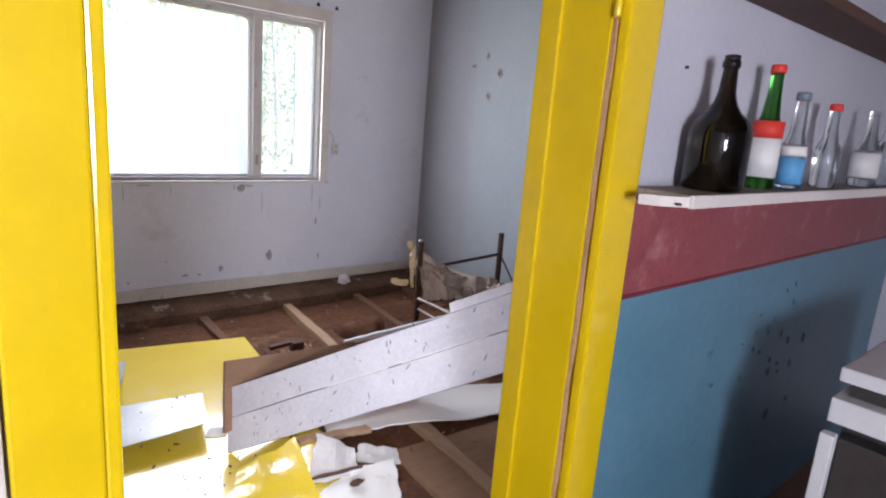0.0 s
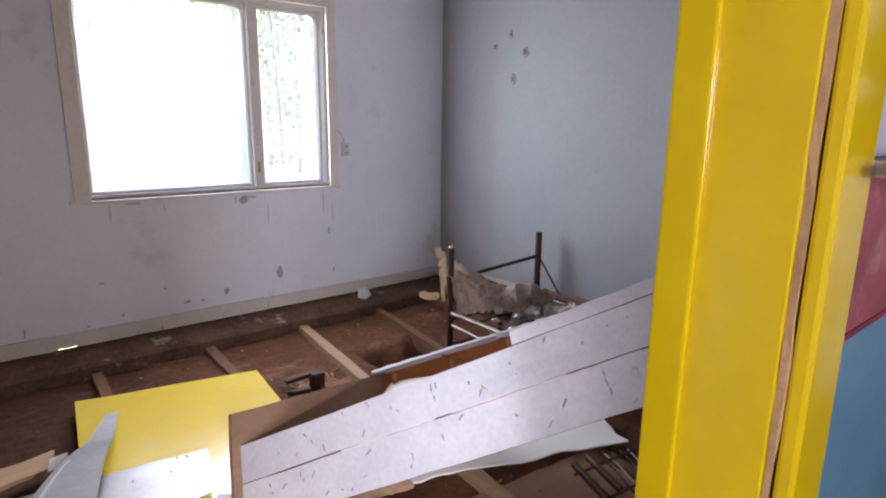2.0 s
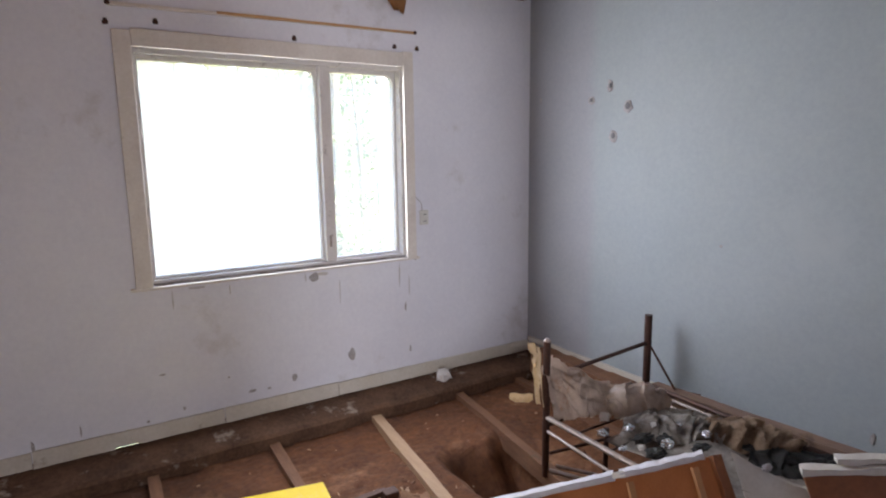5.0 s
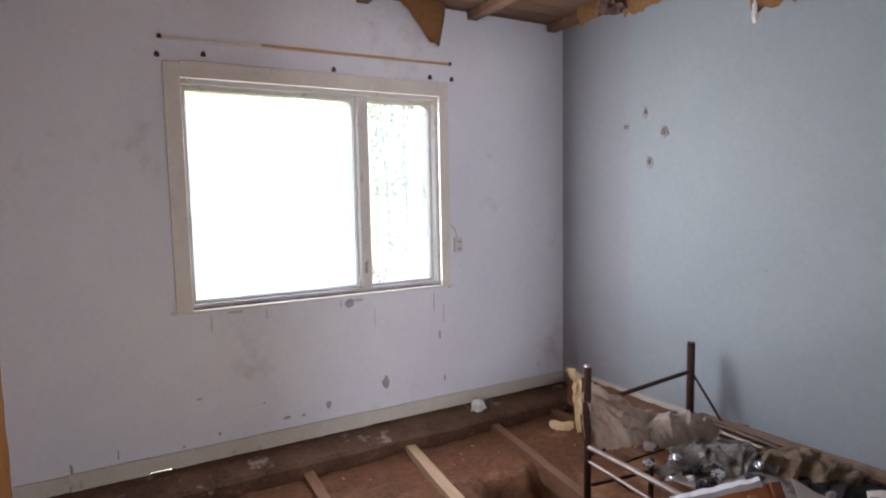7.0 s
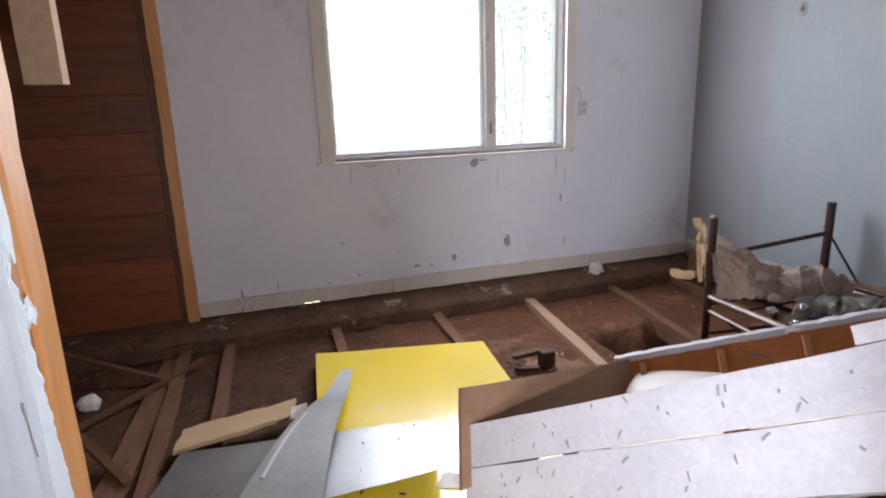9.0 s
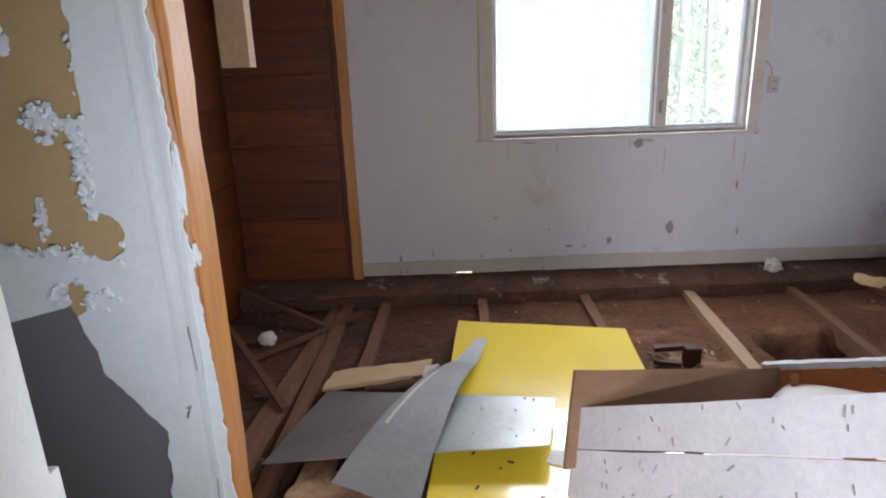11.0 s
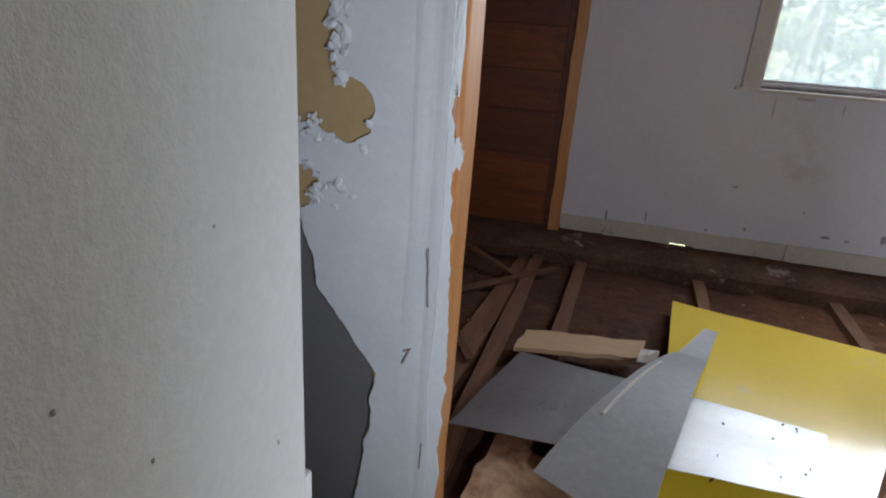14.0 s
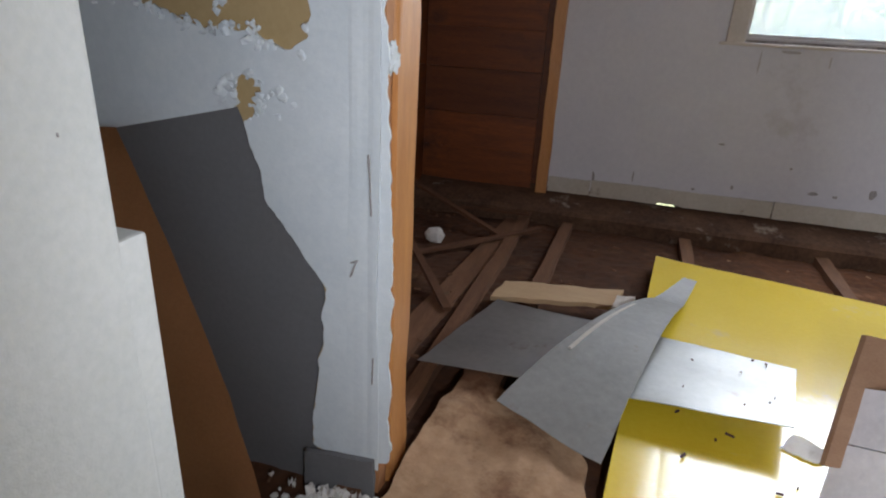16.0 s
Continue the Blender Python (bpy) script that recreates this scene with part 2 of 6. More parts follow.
IRON = mat("rusty_iron_tube", (0.035, 0.018, 0.014), (0.085, 0.04, 0.03), 0.5, 12, 90, 0.2, metal=0.5)
PALE_METAL = mat("dusty_steel_tube", (0.23, 0.185, 0.16), (0.36, 0.31, 0.28), 0.45, 10, 80, 0.1, metal=0.5)
PAPER = mat("crumpled_parchment", (0.46, 0.36, 0.29), (0.66, 0.56, 0.48), 0.36, 6, 40, 0.25, stain=(0.42, 0.20, 0.07), stain_scale=5, stain_at=0.58)
PARCHMENT = mat("pale_yellow_parchment", (0.50, 0.35, 0.18), (0.72, 0.59, 0.41), 0.36, 6, 40, 0.15, stain=(0.55, 0.36, 0.16), stain_scale=7, stain_at=0.6)
RAG = mat("brown_fringed_cloth", (0.24, 0.155, 0.10), (0.46, 0.34, 0.24), 0.85, 9, 60, 0.4, stain=(0.14, 0.07, 0.035), stain_scale=7, stain_at=0.55)
RUBBISH = mat("grey_rubbish", (0.25, 0.22, 0.19), (0.50, 0.46, 0.42), 0.45, 12, 60, 0.4, stain=(0.10, 0.07, 0.05), stain_scale=10, stain_at=0.55)
FOIL = mat("crumpled_foil", (0.75, 0.77, 0.80), (0.85, 0.87, 0.9), 0.22, 14, 60, 0.3, metal=1.0)
CEIL_PAPER = mat("torn_brown_paper", (0.30, 0.15, 0.06), (0.42, 0.23, 0.10), 0.85, 5, 40, 0.15)
CEIL_BOARD = mat("old_ceiling_boards", (0.10, 0.05, 0.028), (0.20, 0.11, 0.065), 0.85, 3, 40, 0.25, stretch=(1, 6, 6))
WHITE_SCRAP = mat("white_plasterboard_scrap", (0.60, 0.58, 0.56), (0.72, 0.70, 0.68), 0.8, 7, 70, 0.2, stain=(0.40, 0.30, 0.24), stain_scale=8, stain_at=0.6)
DARK_WOOD = mat("charred_wood", (0.05, 0.02, 0.013), (0.10, 0.045, 0.028), 0.7, 9, 60, 0.3)
SOCKET = mat("yellowed_plastic", (0.50, 0.48, 0.45), (0.58, 0.56, 0.52), 0.4, 8, 60, 0.02)
BLACK = mat("black_plastic", (0.02, 0.02, 0.02), (0.035, 0.035, 0.035), 0.4, 8, 60, 0.02)
MARK = mat("grey_wall_scar", (0.24, 0.22, 0.22), (0.40, 0.38, 0.38), 0.95, 18, 90, 0.4)
STREAK = mat("dried_drip_stain", (0.40, 0.37, 0.36), (0.52, 0.50, 0.51), 0.8, 12, 80, 0.1)
WHITE_ENAMEL = mat("white_enamel", (0.55, 0.57, 0.60), (0.62, 0.64, 0.66), 0.35, 5, 60, 0.03, stain=(0.3, 0.27, 0.25), stain_scale=7, stain_at=0.65)
OVEN_DARK = mat("dark_oven_panel", (0.03, 0.028, 0.028), (0.05, 0.045, 0.045), 0.35, 5, 60, 0.05)
BARK = mat("grey_bark", (0.06, 0.055, 0.048), (0.15, 0.14, 0.125), 0.9, 9, 40, 0.4, stretch=(3, 3, 0.8))
BIRCH = mat("white_birch_bark", (0.50, 0.49, 0.46), (0.66, 0.65, 0.62), 0.8, 7, 40, 0.3, stretch=(1, 1, 4), stain=(0.05, 0.045, 0.04), stain_scale=5, stain_at=0.60)
LEAF = mat("summer_leaves", (0.085, 0.14, 0.06), (0.14, 0.20, 0.095), 0.6, 2.5, 12, 0.0)
GRASS = mat("meadow_ground", (0.12, 0.14, 0.06), (0.24, 0.24, 0.14), 0.95, 0.8, 8, 0.2)
OUTSIDE = mat("outer_boards", (0.35, 0.12, 0.06), (0.42, 0.16, 0.08), 0.8, 3, 30, 0.1)
KFLOOR = mat("worn_kitchen_floor", (0.16, 0.09, 0.05), (0.24, 0.14, 0.08), 0.6, 3, 40, 0.15, stretch=(1, 8, 8))


def dusty_hazed_pane(name, least, most):
    """Clear glass under an uneven dust film that scatters daylight, thickened for outdoor glare."""
    m = bpy.data.materials.new(name)
    m.use_nodes = True
    t = m.node_tree
    t.nodes.remove(t.nodes["Principled BSDF"])
    out = t.nodes["Material Output"]
    clear, gloss, film = t.nodes.new("ShaderNodeBsdfTransparent"), t.nodes.new("ShaderNodeBsdfGlossy"), t.nodes.new("ShaderNodeBsdfTranslucent")
    gloss.inputs["Roughness"].default_value = 0.05
    film.inputs["Color"].default_value = (0.86, 0.86, 0.78, 1)
    n1 = t.nodes.new("ShaderNodeTexNoise")
    n1.inputs["Scale"].default_value = 3.0
    n1.inputs["Detail"].default_value = 6.0
    co = t.nodes.new("ShaderNodeTexCoord")
    t.links.new(co.outputs["Object"], n1.inputs["Vector"])
    r = t.nodes.new("ShaderNodeMapRange")
    r.inputs["To Min"].default_value = least
    r.inputs["To Max"].default_value = most
    t.links.new(n1.outputs["Fac"], r.inputs["Value"])
    a, b = t.nodes.new("ShaderNodeMixShader"), t.nodes.new("ShaderNodeMixShader")
    t.links.new(r.outputs[0], a.inputs[0])
    t.links.new(clear.outputs[0], a.inputs[1])
    t.links.new(film.outputs[0], a.inputs[2])
    b.inputs[0].default_value = 0.04
    t.links.new(a.outputs[0], b.inputs[1])
    t.links.new(gloss.outputs[0], b.inputs[2])
    t.links.new(b.outputs[0], out.inputs[0])
    return m


# Bright haze over the view is put into the film, stronger on the left.
PANE = dusty_hazed_pane("dusty_window_glass", 0.36, 0.46)
PANE_CLEAR = dusty_hazed_pane("lightly_dusty_window_glass", 0.18, 0.25)
GLASS_DARK = glass("dark_brown_glass", (0.016, 0.012, 0.006), 0.05)
GLASS_GREEN = glass("green_glass", (0.06, 0.30, 0.05), 0.04)
GLASS_CLEAR = glass("clear_glass", (0.82, 0.88, 0.88), 0.04)
LABEL_RED = mat("red_label", (0.60, 0.03, 0.02), (0.66, 0.05, 0.03), 0.6, 8, 60, 0.0)
LABEL_WHITE = mat("white_label", (0.66, 0.66, 0.66), (0.74, 0.74, 0.74), 0.6, 8, 60, 0.0)
LABEL_BLUE = mat("blue_label", (0.08, 0.30, 0.58), (0.12, 0.36, 0.64), 0.6, 8, 60, 0.0)
CAP_BLUE = mat("grey_blue_cap", (0.12, 0.16, 0.20), (0.16, 0.2, 0.25), 0.4, 8, 60, 0.0)


# ---- building helpers ----
def place(o):
    return place(o.parent) @ o.matrix_parent_inverse @ o.matrix_basis if o.parent else o.matrix_basis


def part(name, bm, material, parent=None, label=""):
    me = bpy.data.meshes.new(name)
    bm.normal_update()
    bm.to_mesh(me)
    bm.free()
    me.materials.append(material)
    ob = new(name, me)
    if parent:
        ob.parent = parent
        ob.matrix_parent_inverse = place(parent).inverted()
    if label:
        ob["label"] = label
    return ob


def thing(name, x, y, z, label, category, group="", kind=""):
    e = new(name)
    e.empty_display_size = 0.05
    e.matrix_basis = pose(x, y, z)
    return tagged(e, label, category, group, kind)


def single(name, bm, material, label, category, group="", kind=""):
    return tagged(part(name, bm, material), label, category, group, kind)


def setting(name, bm, material, label="", category=""):
    return tagged(part(name, bm, material), label, category, "", "structure")


def add_box(bm, x0, x1, y0, y1, z0, z1, bevel=0.0):
    r = bmesh.ops.create_cube(bm, size=1)
    for v in r["verts"]:
        v.co = Vector(((x0 + x1) / 2 + v.co.x * (x1 - x0), (y0 + y1) / 2 + v.co.y * (y1 - y0), (z0 + z1) / 2 + v.co.z * (z1 - z0)))
    if bevel:
        edges = list({e for v in r["verts"] for e in v.link_edges})
        bmesh.ops.bevel(bm, geom=edges, offset=bevel, segments=2, affect="EDGES", profile=0.6)
    return bm


def box(x0, x1, y0, y1, z0, z1, bevel=0.0):
    return add_box(bmesh.new(), x0, x1, y0, y1, z0, z1, bevel)


def rough_beam(p, q, w, h, seed, cuts=10, wobble=0.004):
    """A sawn timber from p to q with slightly uneven sides."""
    bm = bmesh.new()
    p, q = Vector(p), Vector(q)
    along = (q - p).normalized()
    side = along.cross(Vector((0, 0, 1)))
    side = side.normalized() if side.length > 0.01 else Vector((1, 0, 0))
    up = side.cross(along).normalized()
    rings = []
    for i in range(cuts + 1):
        c = p.lerp(q, i / cuts)
        ring = []
        for s, u in ((-1, -1), (1, -1), (1, 1), (-1, 1)):
            j = wobble * noise.noise(Vector((i * 0.7 + seed, s * 3.1, u * 2.3)))
            k = wobble * noise.noise(Vector((i * 0.7 - seed, s * 1.3, u * 5.3)))
            ring.append(bm.verts.new(c + side * (s * w / 2 + j) + up * (u * h / 2 + k)))
        rings.append(ring)
    for a, b in zip(rings, rings[1:]):
        for i in range(4):
            bm.faces.new((a[i], a[(i + 1) % 4], b[(i + 1) % 4], b[i]))
    bm.faces.new(rings[0][::-1])
    bm.faces.new(rings[-1])
    return bm


def tube(bm, pts, r, sides=8):
    pts = [Vector(p) for p in pts]
    rings = []
    for i, p in enumerate(pts):
        a = (pts[min(i + 1, len(pts) - 1)] - pts[max(i - 1, 0)]).normalized()
        n = a.cross(Vector((0.13, 0.31, 0.94)))
        n = n.normalized() if n.length > 0.05 else a.cross(Vector((1, 0, 0))).normalized()
        b = a.cross(n)
        rr = r[i] if isinstance(r, (list, tuple)) else r
        rings.append([bm.verts.new(p + (n * math.cos(t) + b * math.sin(t)) * rr) for t in (2 * math.pi * k / sides for k in range(sides))])
    for a, b in zip(rings, rings[1:]):
        for k in range(sides):
            bm.faces.new((a[k], a[(k + 1) % sides], b[(k + 1) % sides], b[k]))
    bm.faces.new(rings[0][::-1])
    bm.faces.new(rings[-1])
    return bm


def slab(corners, thick, nu=1, nv=1, wave=0.0, seed=0.0, edge=0.0):
    """A sheet over four corners (a, b, c, d round about), with thickness below, bent by noise and with worn edges."""
    bm = bmesh.new()
    a, b, c, d = (Vector(p) for p in corners)
    n = (b - a).cross(d - a).normalized()
    top, low = [], []
    for j in range(nv + 1):
        rt, rl = [], []
        for i in range(nu + 1):
            u, v = i / nu, j / nv
            p = a.lerp(b, u).lerp(d.lerp(c, u), v)
            if wave:
                p = p + n * wave * noise.noise(Vector((u * 2.7 + seed, v * 2.3 - seed, seed)))
            if edge and (i in (0, nu) or j in (0, nv)):
                e1 = noise.noise(Vector((u * 9 + seed, v * 9, 3.3))) * edge
                p = p + (b - a).normalized() * e1 + (d - a).normalized() * noise.noise(Vector((u * 11, v * 8 + seed, 7.7))) * edge
            rt.append(bm.verts.new(p))
            rl.append(bm.verts.new(p - n * thick))
        top.append(rt)
        low.append(rl)
    for j in range(nv):
        for i in range(nu):
            bm.faces.new((top[j][i], top[j][i + 1], top[j + 1][i + 1], top[j + 1][i]))
            bm.faces.new((low[j][i], low[j + 1][i], low[j + 1][i + 1], low[j][i + 1]))
    ring = [(0, i) for i in range(nu)] + [(j, nu) for j in range(nv)] + [(nv, i) for i in range(nu, 0, -1)] + [(j, 0) for j in range(nv, 0, -1)]
    for (j0, i0), (j1, i1) in zip(ring, ring[1:] + ring[:1]):
        bm.faces.new((top[j0][i0], low[j0][i0], low[j1][i1], top[j1][i1]))
    return bm


def cut_sheet(keep, u0, u1, v0, v1, step, to_world, thick_vec):
    """A thin layer over (u, v) wherever keep(u, v) > 0, its outline cut cleanly, with a rim along thick_vec."""
    bm = bmesh.new()
    nu, nv = max(1, round((u1 - u0) / step)), max(1, round((v1 - v0) / step))
    grid = [[None] * (nv + 1) for _ in range(nu + 1)]
    for i in range(nu + 1):
        for j in range(nv + 1):
            u, v = u0 + (u1 - u0) * i / nu, v0 + (v1 - v0) * j / nv
            grid[i][j] = (u, v, keep(u, v))
    made = {}

    def vert(u, v):
        key = (round(u, 5), round(v, 5))
        if key not in made:
            made[key] = bm.verts.new(to_world(u, v))
        return made[key]

    for i in range(nu):
        for j in range(nv):
            poly = [grid[i][j], grid[i + 1][j], grid[i + 1][j + 1], grid[i][j + 1]]
            if all(p[2] <= 0 for p in poly):
                continue
            out = []
            for p, q in zip(poly, poly[1:] + poly[:1]):
                if p[2] > 0:
                    out.append((p[0], p[1]))
                if (p[2] > 0) != (q[2] > 0):
                    s = min(max(p[2] / (p[2] - q[2]), 0.02), 0.98)
                    out.append((p[0] + (q[0] - p[0]) * s, p[1] + (q[1] - p[1]) * s))
            vs = []
            for p in out:
                w = vert(*p)
                if w not in vs:
                    vs.append(w)
            if len(vs) >= 3:
                try:
                    bm.faces.new(vs)
                except ValueError:
                    pass
    rim = [e for e in bm.edges if len(e.link_faces) == 1]
    r = bmesh.ops.extrude_edge_only(bm, edges=rim)
    t = Vector(thick_vec)
    for g in r["geom"]:
        if isinstance(g, bmesh.types.BMVert):
            g.co = g.co + t
    return bm


def lathe(profile, cx, cy, cz, sides=20):
    bm = bmesh.new()
    rings = [[bm.verts.new((cx + r * math.cos(a), cy + r * math.sin(a), cz + z)) for a in (2 * math.pi * k / sides for k in range(sides))] for r, z in profile]
    for a, b in zip(rings, rings[1:]):
        for k in range(sides):
            f = bm.faces.new((a[k], a[(k + 1) % sides], b[(k + 1) % sides], b[k]))
            f.smooth = True
    bm.faces.new(rings[0][::-1])
    bm.faces.new(rings[-1])
    return bm


def crumple(cx, cy, cz, sx, sy, sz, seed, n=14, rough=0.6):
    """A crumpled lump: a ball pushed in and out by ridged noise."""
    bm = bmesh.new()
    bmesh.ops.create_icosphere(bm, subdivisions=4 if n > 12 else 3, radius=1)
    for v in bm.verts:
        p = v.co.copy()
        k = 1 + rough * (abs(noise.noise(p * 2.1 + Vector((seed, 0, 0)))) - 0.25) + 0.5 * rough * (abs(noise.noise(p * 5.3 + Vector((0, seed, 0)))) - 0.2)
        v.co = Vector((cx + p.x * sx * k, cy + p.y * sy * k, cz + max(p.z, -0.7) * sz * k))
    return bm


def spot(name, x, z, w, h, seed, y=4.82, wall="y", material=None, group="scars on the walls"):
    """A shallow scar on a wall: an uneven blot that stands just proud of the paint."""
    bm = bmesh.new()
    c = []
    n = 11
    for k in range(n):
        a = 2 * math.pi * k / n
        r = 1 + 0.55 * noise.noise(Vector((math.cos(a) * 1.7 + seed, math.sin(a) * 1.7, seed * 0.7)))
        c.append((w / 2 * r * math.cos(a), h / 2 * r * math.sin(a)))
    front, back = [], []
    for u, v in c:
        if wall == "y":
            front.append(bm.verts.new((x + u * 0.9, y - 0.004, z + v * 0.9)))
            back.append(bm.verts.new((x + u, y + 0.001, z + v)))
        else:
            front.append(bm.verts.new((y - 0.004, x + u * 0.9, z + v * 0.9)))
            back.append(bm.verts.new((y + 0.001, x + u, z + v)))
    bm.faces.new(front)
    for k in range(n):
        bm.faces.new((front[k], front[(k + 1) % n], back[(k + 1) % n], back[k]))
    bmesh.ops.recalc_face_normals(bm, faces=bm.faces[:])
    return single(name, bm, material or MARK, "grey scar where the wall paint is knocked off", "wall scar", group)


# ---- the shell ----
ROOF = 2.72
# floor of the gutted room, with a dug pit between two joists
def in_pit(x, y):
    return 1.95 + 0.05 * noise.noise(Vector((y * 6, 1, 2))) < x < 2.36 and 3.40 < y < 3.98 + 0.06 * noise.noise(Vector((x * 7, 4, 2)))


bm = bmesh.new()
nx, ny = 210, 170
gx = [-1.0 + 4.37 * i / nx for i in range(nx + 1)]
gy = [1.40 + 3.50 * j / ny for j in range(ny + 1)]
vs = {}
for i, x in enumerate(gx):
    for j, y in enumerate(gy):
        h = 0.018 * noise.noise(Vector((x * 2.2, y * 2.2, 0))) + 0.010 * noise.noise(Vector((x * 9, y * 9, 3))) + 0.006 * noise.noise(Vector((x * 27, y * 27, 5)))
        k = min((x - 1.93 - 0.04 * noise.noise(Vector((y * 5, 1, 2)))) / 0.24, (2.46 - x) / 0.13, (y - 3.26) / 0.14, (4.10 + 0.08 * noise.noise(Vector((x * 6, 4, 2))) - y) / 0.36)
        if k > 0:
            k = min(k, 1)
            h += (-0.30 + 0.07 * noise.noise(Vector((x * 5, y * 5, 9)))) * k * k * (3 - 2 * k)
        vs[i, j] = bm.verts.new((x, y, h + 0.03))
for i in range(nx):
    for j in range(ny):
        bm.faces.new((vs[i, j], vs[i + 1, j], vs[i + 1, j + 1], vs[i, j + 1]))
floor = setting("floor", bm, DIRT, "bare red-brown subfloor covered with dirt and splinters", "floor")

# window wall
bm = bmesh.new()
X0, X1, Z0, Z1 = 0.736, 2.262, 0.985, 2.18
add_box(bm, -0.11, X0, 4.82, 5.0, 0.19, ROOF)
add_box(bm, X1, 3.37, 4.82, 5.0, 0.19, ROOF)
add_box(bm, X0, X1, 4.82, 5.0, 0.19, Z0)
add_box(bm, X0, X1, 4.82, 5.0, Z1, ROOF)
setting("wall_window", bm, WALL, "scuffed lilac-white wall with a wide window", "wall")
bm = bmesh.new()
add_box(bm, -0.80, 0.50, 4.822, 5.0, -0.3, 0.19)
add_box(bm, 0.61, 3.37, 4.822, 5.0, -0.3, 0.19)
add_box(bm, 0.50, 0.61, 4.822, 5.0, -0.3, 0.085)
setting("wall_footing", bm, LEDGE, "mouldy timber footing under the window wall", "wall")
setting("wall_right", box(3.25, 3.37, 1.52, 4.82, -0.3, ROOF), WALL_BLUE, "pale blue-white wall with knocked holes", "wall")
bm = bmesh.new()
add_box(bm, -1.5, 0.0, 1.345, 1.52, -0.3, ROOF)
add_box(bm, 1.06, 3.37, 1.345, 1.52, -0.3, ROOF)
add_box(bm, 0.0, 1.06, 1.345, 1.52, 2.16, ROOF)
setting("wall_door", bm, KITCHEN_WHITE, "lilac-white wall round the doorway", "wall")
bm = bmesh.new()
add_box(bm, -0.13, -0.035, 1.52, 1.912, -0.05, ROOF, 0.003)
setting("wall_stub", bm, STUB_WHITE, "grainy white wallboard stub wall by the doorway", "wall")
setting("wall_niche", box(-1.12, -1.0, 1.52, 2.75, -0.3, ROOF), STUB_WHITE, "plain wall closing the niche", "wall")
setting("wall_closet_side", box(-0.95, -0.822, 2.75, 5.0, -0.3, ROOF), BROWN_PLANK, "wall behind the closet boards", "wall")
setting("wall_closet_back", box(-0.822, -0.11, 4.845, 5.0, 0.19, ROOF), BROWN_PLANK, "wall behind the closet boards", "wall")
# kitchen, closed all round
setting("floor_kitchen", box(-1.5, 3.37, -1.6, 1.52, 0.02, 0.15), KFLOOR, "worn board floor of the kitchen", "floor")
# unseen back wall; its opening is made up to hold the fill lamp
bm = bmesh.new()
add_box(bm, -1.5, -1.35, -1.72, -1.6, -0.3, ROOF)
add_box(bm, -0.70, 3.37, -1.72, -1.6, -0.3, ROOF)
add_box(bm, -1.35, -0.70, -1.72, -1.6, -0.3, 1.11)
add_box(bm, -1.35, -0.70, -1.72, -1.6, 1.89, ROOF)
setting("wall_kitchen_back", bm, KITCHEN_WHITE, "plain unseen kitchen wall with an opening added for the fill lamp", "wall")
setting("wall_kitchen_left", box(-1.62, -1.5, -1.72, 1.52, -0.3, ROOF), KITCHEN_WHITE, "plain kitchen wall", "wall")
setting("wall_kitchen_right", box(3.37, 3.49, -1.72, 1.52, -0.3, ROOF), KITCHEN_WHITE, "plain kitchen wall", "wall")

# ceiling: old boards with battens, one mesh
bm = bmesh.new()
y = -1.72
k = 0
while y < 5.0:
    w = 0.13 + 0.03 * ((k * 7) % 5) / 5
    dz = 0.012 * ((k * 13) % 7) / 7
    add_box(bm, -1.62, 3.49, y, min(y + w - 0.006, 5.0), ROOF + dz, ROOF + 0.03 + dz)
    y += w
    k += 1
add_box(bm, -1.62, 3.49, -1.72, 5.0, ROOF + 0.05, ROOF + 0.12)
for x in (0.2, 0.95, 1.7, 2.45, 3.1):
    add_box(bm, x, x + 0.07, 1.53, 4.81, ROOF - 0.05, ROOF)
setting("ceiling", bm, CEIL_BOARD, "stripped ceiling of dark old boards and battens", "ceiling")

# ---- window ----
win = thing("window_1", (X0 + X1) / 2, 4.86, Z0, "dirty two-light casement window with cream trim", "window", kind="structure")
for b in ((0.664, 0.744, 4.796, 4.82, 0.985, 2.245), (2.222, 2.290, 4.796, 4.82, 0.985, 2.262), (0.744, 2.222, 4.796, 4.82, 2.172, 2.256)):
    part("trim", box(*b, 0.003), TRIM, win)
part("window_sill", box(0.64, 2.31, 4.792, 4.83, 0.972, 0.986, 0.003), TRIM, win, "thin cream sill strip")
part("mould_line", box(0.752, 2.224, 4.831, 4.9, 0.986, 0.998), MOULD, win, "line of black mould on the sill")
part("window_frame", box(0.736, 0.755, 4.84, 4.97, 0.998, 2.180), SASH, win, "weathered wooden window frame")
for b in ((2.208, 2.262, 4.83, 4.97, 0.998, 2.180), (0.755, 2.208, 4.84, 4.97, 2.150, 2.180), (0.755, 2.208, 4.84, 4.97, 0.998, 1.010)):
    part("window_frame", box(*b, 0.002), SASH, win)
part("mullion", box(1.698, 1.764, 4.845, 4.97, 1.010, 2.150, 0.005), SASH, win, "grey weathered mullion post")
part("latch", box(1.716, 1.732, 4.836, 4.845, 1.10, 1.17, 0.003), PALE_METAL, win, "small worn window latch")

